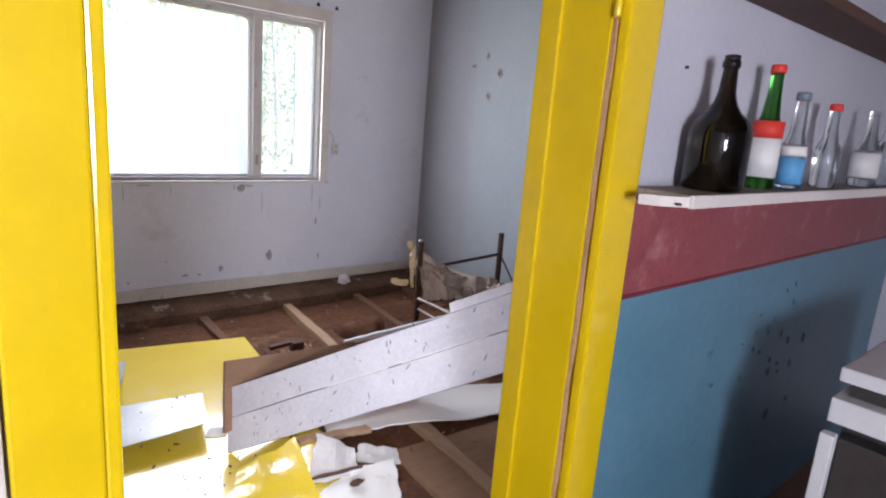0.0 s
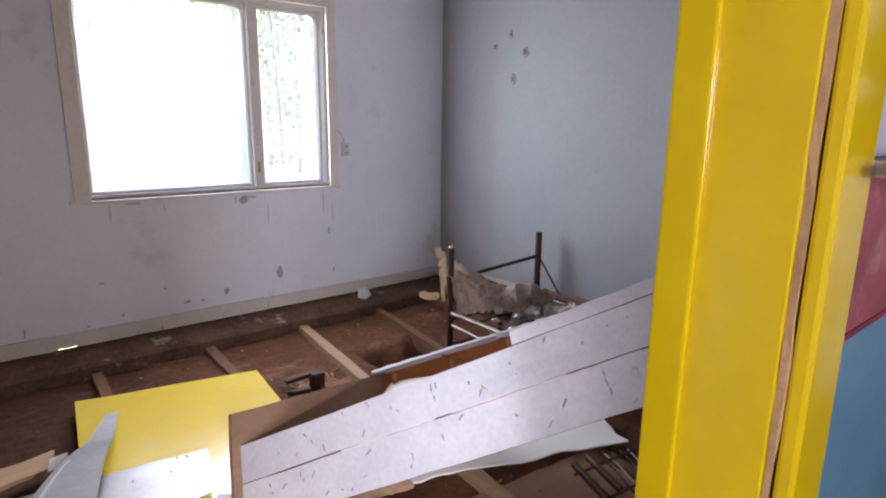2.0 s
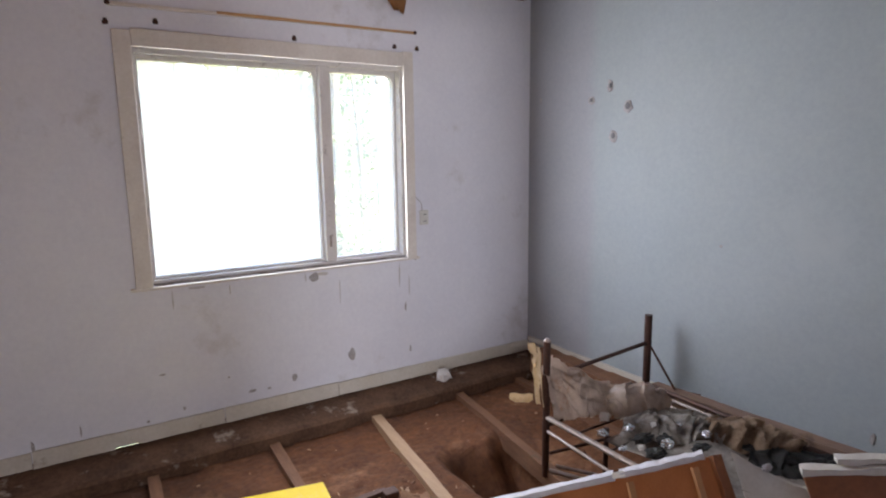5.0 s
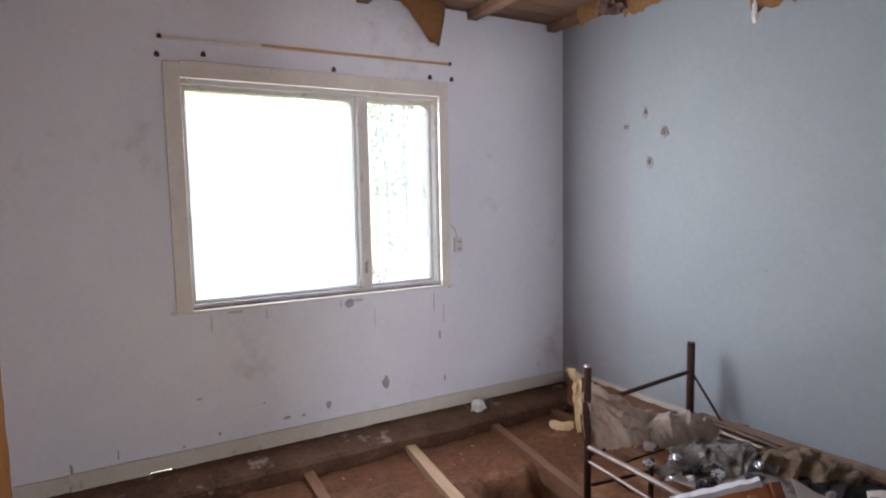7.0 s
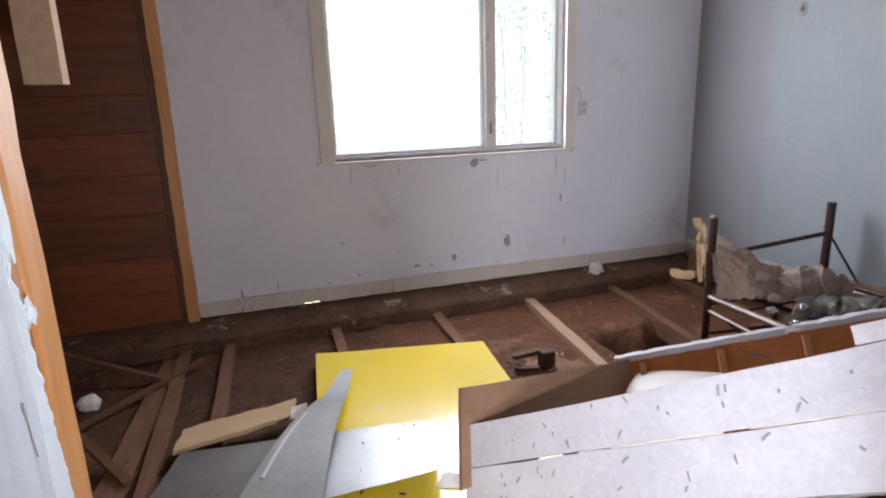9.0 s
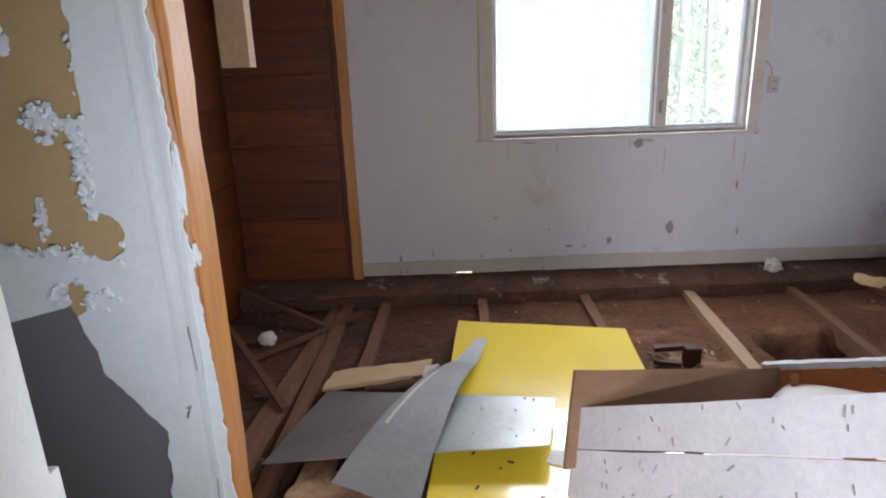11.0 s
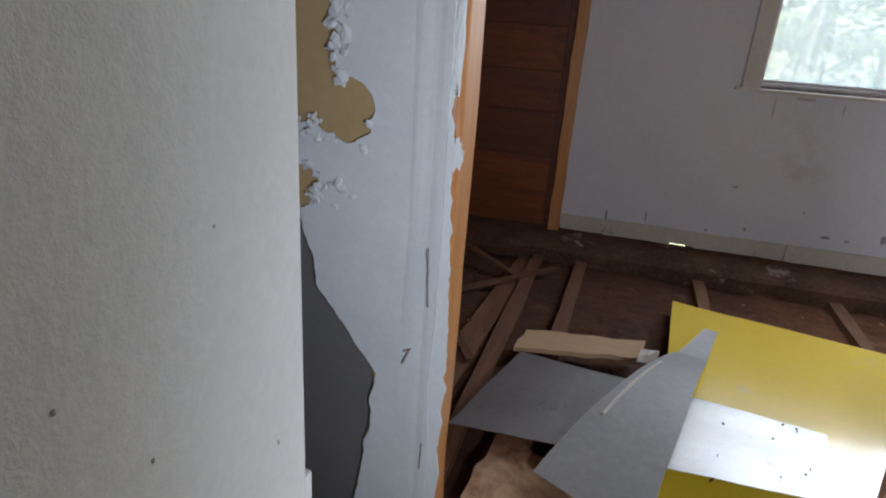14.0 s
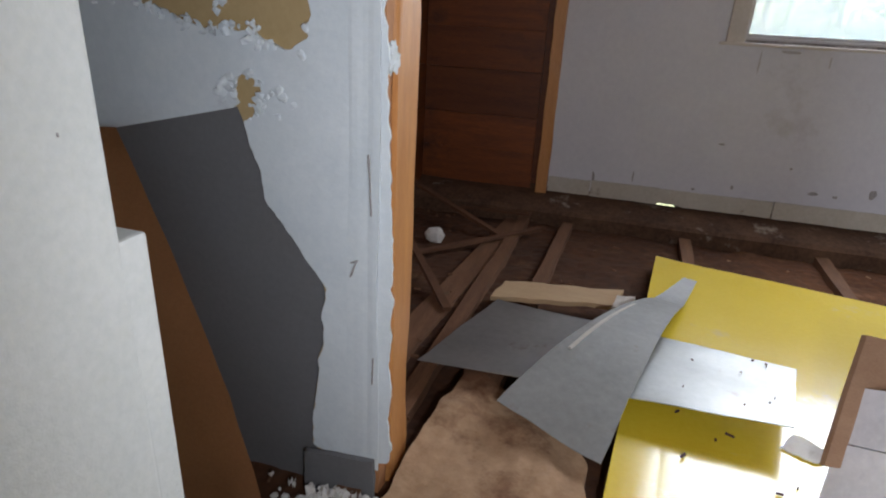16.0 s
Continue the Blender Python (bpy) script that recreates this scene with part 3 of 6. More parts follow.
for xa, xb, glazing in ((0.755, 1.698, PANE), (1.764, 2.208, PANE_CLEAR)):
    for b in ((xa, xa + 0.014, 4.885, 4.935, 1.010, 2.150), (xb - 0.014, xb, 4.885, 4.935, 1.010, 2.150),
              (xa + 0.014, xb - 0.014, 4.885, 4.935, 1.010, 1.024), (xa + 0.014, xb - 0.014, 4.885, 4.935, 2.126, 2.150)):
        part("sash", box(*b, 0.002), SASH, win)
    for x, sx in ((xa + 0.014, 1), (xb - 0.014, -1)):
        c = bmesh.new()
        k = 0.014 if sx > 0 else 0.045
        f = [[c.verts.new((x + sx * u, y, 2.126 - v)) for u, v in ((0, 0), (k, 0), (k * 0.3, k * 0.3), (0, k))] for y in (4.895, 4.925)]
        c.faces.new(f[0])
        c.faces.new(f[1][::-1])
        for i in range(4):
            c.faces.new((f[0][(i + 1) % 4], f[0][i], f[1][i], f[1][(i + 1) % 4]))
        bmesh.ops.recalc_face_normals(c, faces=c.faces[:])
        part("putty_corner", c, SASH, win)
    p = part("pane", box(xa + 0.012, xb - 0.012, 4.908, 4.911, 1.022, 2.130), glazing, win, "dusty clear window pane")
    p.visible_shadow = False
# curtain battens above the window
bat = thing("curtain_batten", 1.48, 4.81, 2.36, "thin worn curtain batten nailed above the window", "batten")
part("strip", rough_beam((0.66, 4.812, 2.362), (2.31, 4.812, 2.378), 0.016, 0.014, 1.0), TRIM, bat)
part("bare_strip", rough_beam((1.15, 4.800, 2.369), (2.31, 4.800, 2.378), 0.008, 0.012, 2.0), BARE_GAP, bat, "bare wood where the batten lost its paint")
for x, z in ((0.66, 2.362), (2.31, 2.378)):
    part("hook", lathe([(0.010, 0), (0.012, 0.008), (0.006, 0.02)], x, 4.798, z - 0.008, 10), IRON, bat)
for x, z in ((0.645, 2.265), (0.86, 2.285), (1.55, 2.268), (2.17, 2.275), (2.325, 2.275)):
    bmn = lathe([(0.011, 0), (0.014, 0.01), (0.006, 0.026)], x, 4.806, z, 10)
    single("curtain_peg", bmn, IRON, "small rusty peg in the trim above the window", "peg", "curtain pegs")

# ledge and skirting along the window wall
bm = bmesh.new()
n = 60
prof = []
for i in range(n + 1):
    x = -0.80 + 4.05 * i / n
    j1 = 0.02 * noise.noise(Vector((x * 3, 0, 1)))
    j2 = 0.010 * noise.noise(Vector((x * 7, 2, 1)))
    prof.append([bm.verts.new((x, 4.82, 0.165 + j2 * 0.6)), bm.verts.new((x, 4.74, 0.15 - j2)), bm.verts.new((x, 4.635 + j1, 0.118 + j2)), bm.verts.new((x, 4.62 + j1, 0.100)), bm.verts.new((x, 4.63 + j1 * 0.4, -0.05)), bm.verts.new((x, 4.82, -0.05))])
for a, b in zip(prof, prof[1:]):
    for k in range(5):
        bm.faces.new((a[k], b[k], b[k + 1], a[k + 1]))
bm.faces.new(prof[0])
bm.faces.new(prof[-1][::-1])
bmesh.ops.recalc_face_normals(bm, faces=bm.faces[:])
setting("sill_beam", bm, LEDGE, "rotten dirty timber ledge under the window wall", "beam")
xs = [-0.072, 0.155, 0.50, 0.61, 1.045, 1.72, 2.44, 3.245]
for i, (a, b) in enumerate(zip(xs, xs[1:])):
    d = 0.003 * ((i * 5) % 3) if i not in (2, 3) else 0.003
    zl = 0.180 if i == 2 else 0.172
    gap = 0.0 if i in (1, 2) else 0.004
    bmn = slab(((a, 4.800 - d, zl), (b - gap, 4.800 - d, zl), (b - gap, 4.806 - d, 0.250 + d), (a, 4.806 - d, 0.250 + d)), 0.013, 14, 2, 0.002, i * 1.7, 0.003)
    bmesh.ops.recalc_face_normals(bmn, faces=bmn.faces[:])
    setting("skirting_board", bmn, CREAM, "length of stained cream skirting strip", "skirting")
# ledge along the right wall
bm = rough_beam((3.17, 1.7, 0.18), (3.17, 4.60, 0.18), 0.15, 0.16, 5.0, 40, 0.02)
setting("side_beam", bm, JOIST, "dusty brown timber ledge along the side wall", "beam")
setting("skirting_side", rough_beam((3.236, 1.7, 0.285), (3.236, 4.79, 0.268), 0.02, 0.03, 7.0, 30, 0.006), CREAM, "thin stained skirting strip", "skirting")

# joists
for i, (x0, x1, pale) in enumerate(((-0.19, -0.155, 0), (0.01, 0.075, 0), (0.60, 0.645, 0), (1.20, 1.255, 0), (1.72, 1.885, 1), (2.30, 2.50, 0), (2.92, 3.0, 0))):
    w, h = (0.062, 0.10) if pale else (0.055, 0.10)
    part("joist", rough_beam((x0 - (x1 - x0) * 1.2, 1.55, 0.016), (x1, 4.63, 0.016), w, h, i * 3.3, 24, 0.006), PALE_JOIST if pale else JOIST, floor)
for i, (p, q) in enumerate((((-0.36, 2.80, 0.035), (-0.20, 4.6, 0.035)),)):
    part("board", rough_beam(p, q, 0.10, 0.03, 40 + i, 14, 0.006), JOIST, floor)

# ---- closet recess ----
z = 0.14
k = 0
back = thing("wall_boards_back", -0.46, 4.83, 0.14, "horizontal red-brown board lining at the back of the closet", "wall boards", kind="structure")
side = thing("wall_boards_side", -0.81, 3.8, 0.14, "horizontal red-brown board lining at the closet side", "wall boards", kind="structure")
while z < 2.70:
    h = (0.215, 0.19, 0.235, 0.205)[k % 4]
    top = min(z + h - 0.0018, 2.715)
    d = 0.005 * ((k * 3) % 4) / 3
    part("plank", box(-0.80, -0.17, 4.82 - d, 4.844, z, top, 0.0012), BROWN_PLANK, back)
    part("plank", box(-0.821, -0.80 + d, 2.76, 4.815 - d, z + 0.01, min(top + 0.01, 2.716), 0.0012), BROWN_PLANK, side)
    z += h
    k += 1
setting("end_stud", rough_beam((-0.105, 4.806, 0.13), (-0.105, 4.806, 2.71), 0.056, 0.048, 11.0, 34, 0.007), ORANGE_WOOD, "rough orange pine stud at the end of the window wall", "stud")
bm = rough_beam((-0.257, 3.46, 1.392), (-0.257, 3.46, 2.71), 0.095, 0.07, 12.0, 12, 0.004)
single("hanging_stud", bm, PALE_JOIST, "sawn-off pine stud hanging from the ceiling", "stud")
bm = rough_beam((-0.183, 2.698, -0.02), (-0.176, 2.698, 2.71), 0.080, 0.108, 13.0, 26, 0.004)
bmesh.ops.bevel(bm, geom=[e for e in bm.edges if abs(e.verts[0].co.z - e.verts[1].co.z) > 0.05], offset=0.014, segments=3, affect="EDGES", profile=0.5)
setting("wall_peel_stud", bm, ORANGE_WOOD, "bare orange pine stud at the wall's broken end", "stud")
setting("wall_peel_batten", rough_beam((-0.185, 2.622, -0.02), (-0.185, 2.622, 2.71), 0.070, 0.040, 17.0, 40, 0.008), HARDBOARD, "splintered red-brown batten beside the pine stud", "stud")

# ---- peeling wall ----
setting("wall_peel", box(-1.0, -0.228, 2.602, 2.75, -0.05, ROOF), DARK_GREY, "dark grey board behind the broken wall lining", "wall")


def fuzz(u, v, a, s, o):
    return a * noise.noise(Vector((u * s, v * s, o))) + 0.5 * a * noise.noise(Vector((u * s * 2.7, v * s * 2.7, o + 4)))


def dark_gap(x, z):
    """Positive inside the broken lower corner of the lining."""
    edge = -0.43 + (0.86 - z) * 0.30 if z > 0.68 else (-0.37 + (0.68 - z) * 0.72 if z > 0.53 else -0.262 - (0.53 - z) * 0.12)
    return min(edge + fuzz(x, z, 0.010, 18, 1.0) - x, 0.86 + (x + 0.44) * 0.23 - z)


def top_line(x):
    return 1.30 + (x + 0.647) * 0.55


def tan_gap(x, z):
    """Positive where the white paint has fallen off the tan lining."""
    f = fuzz(x, z, 0.013, 30, 6.0)
    bottom = 0.995 + 0.35 * max(-0.50 - x, 0)
    right = -0.312 if z > 1.25 else -0.343
    a = min(right - x + 0.5 * f, z - bottom + f, x + 0.69 + f, top_line(x) - z + 1.3 * f)
    b = 0.052 - math.hypot((x + 0.325) * 0.92, (z - 1.018) * 1.02) + 1.2 * f + 0.012 * noise.noise(Vector((x * 26, z * 26, 2)))
    c = max(0.030 - math.hypot(x + 0.405, z - 0.890), 0.016 - abs(x + 0.411) - max(0.845 - z, 0) * 2 if z < 0.89 else -1) + 0.8 * f
    e = min(x + 0.50, -0.312 - x, z - 1.36, 1.58 - z) + f
    keep1 = max(0.030 - math.hypot((x + 0.40) * 0.8, (z - 1.278) * 1.2), min(x + 0.39, 0.010 - abs(z - 1.262))) + 0.7 * f
    keep2 = 0.013 - math.hypot((x + 0.445) * 1.5, (z - 1.085) * 0.38) + 0.8 * f
    return min(max(a, b, c, e), -keep1, -keep2)


bm = cut_sheet(lambda x, z: -dark_gap(x, z) if z > 0.13 + 0.01 * noise.noise(Vector((x * 20, 2, 2))) else -0.01, -1.0, -0.150, 0.10, ROOF, 0.02, lambda x, z: (x, 2.592, z), (0, 0.009, 0))
setting("wall_peel_lining", bm, TAN, "tan fibreboard lining laid bare by flaked paint", "wall")
bm = cut_sheet(lambda x, z: min(-dark_gap(x - 0.004, z), -tan_gap(x, z), -0.146 + 0.022 * min(max((1.12 - z) / 0.5, 0), 1) + 0.010 * noise.noise(Vector((z * 14, 5, 5))) + 0.008 * noise.noise(Vector((z * 41, 5, 8))) - x) if z > 0.135 else -0.01,
               -1.0, -0.105, 0.10, ROOF, 0.011, lambda x, z: (x, 2.5845 + 0.0022 * noise.noise(Vector((x * 9, z * 9, 2))), z), (0, 0.006, 0))
setting("wall_peel_paint", bm, PEEL_WHITE, "white paint layer flaking off the wall lining", "paint")
bm = slab(((-0.212, 2.5835, 0.12), (-0.150, 2.5800, 0.12), (-0.150, 2.5780, 2.7), (-0.206, 2.5835, 2.7)), 0.0035, 6, 60, 0.003, 3.0, 0.010)
bmesh.ops.recalc_face_normals(bm, faces=bm.faces[:])
setting("corner_strip", bm, PEEL_WHITE, "cracked white paper strip along the wall's broken end", "trim")
# curled flakes round the bare patches
rnd = random.Random(4)
bm = bmesh.new()


def flake(x, z, s):
    """A crumpled lump of paint that still clings to the wall."""
    if dark_gap(x, z) > -0.012:
        return
    r = bmesh.ops.create_icosphere(bm, subdivisions=1, radius=s)
    a, long = rnd.uniform(0, 3.14), rnd.uniform(0.8, 1.5)
    for v in r["verts"]:
        k = rnd.uniform(0.55, 1.15)
        p, q = v.co.x * k * long, v.co.z * k
        v.co = Vector((x + p * math.cos(a) - q * math.sin(a), 2.582 + v.co.y * k * 0.55, z + p * math.sin(a) + q * math.cos(a)))


count = 0
while count < 170:
    x, z = rnd.uniform(-0.78, -0.28), rnd.uniform(0.82, 1.45)
    if abs(tan_gap(x, z)) > 0.010 or dark_gap(x, z) > 0 or (x > -0.335 and rnd.random() < 0.75):
        continue
    count += 1
    flake(x, z, rnd.uniform(0.003, 0.010))
for _ in range(300):
    x = rnd.uniform(-0.80, -0.44)
    d = abs(rnd.gauss(0, 0.055))
    flake(x, top_line(x) + d, rnd.uniform(0.004, 0.014))
for _ in range(34):
    flake(rnd.gauss(-0.335, 0.008), rnd.uniform(1.06, 1.25), rnd.uniform(0.005, 0.014))
for _ in range(30):
    flake(rnd.gauss(-0.40, 0.022), rnd.gauss(1.278, 0.014), rnd.uniform(0.006, 0.014))
for _ in range(60):
    flake(rnd.gauss(-0.72, 0.04), rnd.uniform(1.02, 1.30), rnd.uniform(0.005, 0.013))
for _ in range(20):
    flake(rnd.uniform(-0.47, -0.31), rnd.gauss(0.885, 0.018), rnd.uniform(0.004, 0.012))
count = 0
while count < 60:
    x, z = rnd.uniform(-0.75, -0.34), rnd.uniform(0.84, 1.45)
    g = tan_gap(x, z)
    if not -0.010 < g < 0.002 or dark_gap(x, z) > -0.02:
        continue
    count += 1
    ln, wd, a = rnd.uniform(0.010, 0.026), rnd.uniform(0.008, 0.018), rnd.uniform(0, 6.28)
    u, w = Vector((math.cos(a), 0, math.sin(a))), Vector((-math.sin(a), 0, math.cos(a)))
    turn = rnd.uniform(1.0, 2.4)
    strip_a, strip_b = [], []
    for k in range(6):
        t = k / 5
        o = Vector((x, 2.5825, z)) + u * (ln * math.sin(turn * t) / turn) + Vector((0, -ln * (1 - math.cos(turn * t)) / turn, 0))
        ww = wd * (0.5 - 0.28 * t + 0.12 * rnd.random())
        strip_a.append((bm.verts.new(o + w * ww), bm.verts.new(o - w * ww)))
        strip_b.append((bm.verts.new(o + w * ww + Vector((0, 0.0012, 0.0003))), bm.verts.new(o - w * ww + Vector((0, 0.0012, 0.0003)))))
    for k in range(5):
        bm.faces.new((strip_a[k][0], strip_a[k][1], strip_a[k + 1][1], strip_a[k + 1][0]))
        bm.faces.new((strip_b[k][0], strip_b[k + 1][0], strip_b[k + 1][1], strip_b[k][1]))
bmesh.ops.recalc_face_normals(bm, faces=bm.faces[:])
single("paint_flakes", bm, PEEL_WHITE, "curled white paint flakes round the bare patches", "paint flakes", kind="stuff")
# curls of torn paper on the stud
for x, y, z, sx, sz, sd in ((-0.146, 2.606, 1.13, 0.008, 0.085, 1), (-0.142, 2.612, 0.962, 0.013, 0.028, 2), (-0.145, 2.605, 0.30, 0.016, 0.035, 3), (-0.148, 2.603, 0.70, 0.007, 0.03, 4), (-0.148, 2.603, 0.52, 0.007, 0.025, 5), (-0.148, 2.602, 0.82, 0.006, 0.03, 6)):
    single("paper_curl", crumple(x, y, z, sx, 0.016, sz, sd * 3.1, 8, 0.7), PAPER if sd == 3 else PEEL_WHITE, "torn curl of white wall paper on the stud", "paper curl", "paper curls on the stud")
for x, z, a, l in ((-0.165, 0.75, 93, 0.11), (-0.198, 0.585, 70, 0.035), (-0.196, 0.60, 20, 0.014), (-0.158, 0.37, 88, 0.06)):
    r = radians(a)
    single("paint_crack", rough_beam((x - math.cos(r) * l / 2, 2.5785, z - math.sin(r) * l / 2), (x + math.cos(r) * l / 2, 2.5785, z + math.sin(r) * l / 2), 0.006, 0.0018, l * 50, 8, 0.0014), MARK, "dark crack in the white wall paint", "crack", "cracks in the wall paint")
m = slab(((-0.315, 2.566, -0.02), (-0.152, 2.566, -0.02), (-0.152, 2.568, 0.150), (-0.315, 2.568, 0.134)), 0.014, 8, 6, 0.003, 5.1, 0.003)
bmesh.ops.recalc_face_normals(m, faces=m.faces[:])
setting("skirting_stub", m, DARK_GREY, "grey skirting piece at the foot of the peeling wall", "skirting")
bm = bmesh.new()
rc = random.Random(31)
for _ in range(150):
    x, y, r = rc.gauss(-0.22, 0.055), 2.555 - abs(rc.gauss(0, 0.05)), rc.uniform(0.003, 0.012)
    q = bmesh.ops.create_icosphere(bm, subdivisions=1, radius=r)
    for v in q["verts"]:
        v.co = Vector((v.co.x * rc.uniform(0.7, 1.3) + x, v.co.y * rc.uniform(0.7, 1.3) + y, v.co.z * 0.6 + 0.052 + max(0, 0.03 - abs(y - 2.54)) * rc.random()))
single("plaster_crumbs", bm, WHITE_SCRAP, "white crumbs of fallen plaster at the wall's foot", "plaster crumbs", kind="stuff")
# boards leaning in the niche
bm = bmesh.new()
rows = []
for j in range(17):
    v = j / 16
    z = 0.02 + 0.79 * v
    xr = -0.335 - 0.32 * max((z - 0.10) / 0.70, 0) ** 1.15 + 0.006 * noise.noise(Vector((v * 9, 1, 1)))
    y = 2.42 + 0.10 * v
    rows.append([(xr - 0.36 * u, y - 0.06 * u + 0.02 * math.sin(u * 5 + v * 2), z) for u in (0, 0.25, 0.5, 0.75, 1)])
vv = [[bm.verts.new(p) for p in r] for r in rows]
for a, b in zip(vv, vv[1:]):
    for i in range(4):
        bm.faces.new((a[i], a[i + 1], b[i + 1], b[i])).smooth = True
bmesh.ops.solidify(bm, geom=bm.faces[:], thickness=0.005)
single("hardboard_sheet", bm, HARDBOARD, "bent brown hardboard sheet leaning in the niche", "board")
single("short_plank", box(-0.10, -0.052, 1.925, 1.95, 0.0, 0.895, 0.003), STUB_WHITE, "pale painted plank standing behind the stub wall", "plank")

# ---- door frame ----
door = thing("door_frame", 0.53, 1.42, 0.15, "glossy yellow-painted door frame with no door", "door frame", kind="structure")
rj = part("jamb", box(0.957, 1.06, 1.352, 1.524, 0.15, 2.16, 0.004), YELLOW_GLOSS, door, "thick yellow enamel over the jamb")
part("stop", box(0.948, 0.957, 1.47, 1.526, 0.15, 2.13, 0.005), YELLOW_GLOSS, door)
part("casing", box(0.966, 1.078, 1.318, 1.342, 0.15, 2.22, 0.006), YELLOW_GLOSS, door)
part("gap_strip", rough_beam((0.962, 1.347, 0.15), (0.962, 1.347, 2.16), 0.006, 0.010, 21.0, 40, 0.003), BARE_GAP, door, "bare wood in the gap beside the casing")
part("jamb", box(0.0, 0.098, 1.352, 1.524, 0.15, 2.16, 0.004), YELLOW_GLOSS, door)
part("casing", box(-0.008, 0.078, 1.318, 1.345, 0.15, 2.22, 0.004), YELLOW_GLOSS, door)
part("bead", box(0.0782, 0.096, 1.321, 1.352, 0.15, 2.16, 0.004), YELLOW_GLOSS, door)
part("head", box(0.098, 0.957, 1.352, 1.524, 2.10, 2.16, 0.004), YELLOW_GLOSS, door)
part("threshold", box(0.098, 0.957, 1.34, 1.53, 0.15, 0.17, 0.004), JOIST, door, "worn brown wooden threshold")
for z in (1.72, 0.5):
    part("hinge", lathe([(0.007, 0), (0.008, 0.005), (0.008, 0.075), (0.005, 0.082)], 0.952, 1.338, z, 10), YELLOW_GLOSS, rj, "painted-over hinge knuckle")
for x, z in ((0.085, 1.66), (0.09, 1.05), (0.05, 0.72)):
    part("chip", crumple(x, 1.318 if x < 0.08 else 1.327, z, 0.005, 0.003, 0.006, x * 90, 8), DARK_WOOD, door, "dark chip in the yellow paint")

# ---- kitchen side ----
setting("wall_blue", box(1.079, 3.37, 1.333, 1.344, 0.15, 1.150), BLUE, "worn glossy blue paint on the kitchen wall", "wall")
setting("wall_red", box(1.079, 3.37, 1.331, 1.344, 1.156, 1.375), RED, "scrubbed red paint band above the blue", "wall")
setting("trim_red", box(1.079, 3.37, 1.328, 1.344, 1.148, 1.158, 0.002), RED_DARK, "dark red edge strip between the bands", "trim")
setting("wall_red_left", box(-1.5, -0.03, 1.333, 1.344, 0.15, 1.42), RED, "scrubbed red paint beside the door frame", "wall")
setting("trim_corner", box(-0.031, -0.011, 1.322, 1.344, 0.15, 2.2, 0.004), SHELF, "pale strip beside the door frame", "trim")
shelf = thing("wall_shelf", 1.9, 1.26, 1.385, "worn white wall shelf with grimy top", "shelf")
bm = bmesh.new()
out = [(1.09, 1.342), (1.085, 1.28), (0.99, 1.262), (1.005, 1.225), (1.06, 1.195), (3.36, 1.195), (3.36, 1.342)]
lo = [bm.verts.new((x, y, 1.378)) for x, y in out]
hi = [bm.verts.new((x, y, 1.398)) for x, y in out]
bm.faces.new(lo[::-1])
bm.faces.new(hi)
for i in range(len(out)):
    bm.faces.new((lo[i], lo[(i + 1) % len(out)], hi[(i + 1) % len(out)], hi[i]))
part("board", bm, SHELF, shelf)
part("top", box(1.10, 3.36, 1.215, 1.34, 1.3985, 1.4005), SHELF_TOP, shelf, "grimy dark shelf top")
part("lip", box(1.06, 3.36, 1.186, 1.196, 1.376, 1.402, 0.002), SHELF, shelf, "white front edging of the shelf")
part("screw", lathe([(0.006, 0), (0.006, 0.004)], 1.03, 1.2, 1.383, 10), IRON, shelf, "dark screw head")
single("upper_shelf", box(1.35, 3.36, 1.20, 1.344, 1.845, 1.875, 0.003), DARK_WOOD, "dark stained shelf board higher on the kitchen wall", "shelf")
single("nail", lathe([(0.004, 0), (0.004, 0.006)], 1.235, 1.338, 1.66, 8), IRON, "small nail in the kitchen wall", "nail")


def bottle(name, x, y, h, r, body, cap, label, band=None, band2=None, neck=0.35, shoulder=None):
    z0 = 1.4008
    b = thing(name, x, y, z0, label, "bottle", "bottles on the wall shelf")
    prof = [(r * 0.86, 0), (r, 0.008), (r, h * (0.97 - neck - 0.16)), (r * 0.93, h * (1 - neck - 0.12)), (r * 0.62, h * (1 - neck)), (0.017, h * (1 - neck * 0.62)), (0.0145, h * 0.93), (0.0145, h * 0.955), (0.0165, h * 0.957), (0.0165, h * 0.995), (0.012, h)]
    if shoulder:
        prof[2:6] = [(r, h * shoulder), (r * 0.96, h * (shoulder + 0.05)), (r * 0.80, h * (shoulder + 0.11)), (r * 0.52, h * (shoulder + 0.17)), (0.024, h * (shoulder + 0.24)), (0.0185, h * (shoulder + 0.31))]
    glass_body = part("body", lathe(prof, x, y, z0, 24), body, b)
    if cap:
        part("cap", lathe([(0.0178, 0), (0.0178, 0.018), (0.015, 0.021)], x, y, z0 + h - 0.017, 16), cap, glass_body)
    for bd in (band, band2):
        if bd:
            m, a, c, rr = bd
            part("label", lathe([(r * rr + 0.0006, h * a), (r * rr + 0.0006, h * c)], x, y, z0, 24), m, glass_body)
    return b


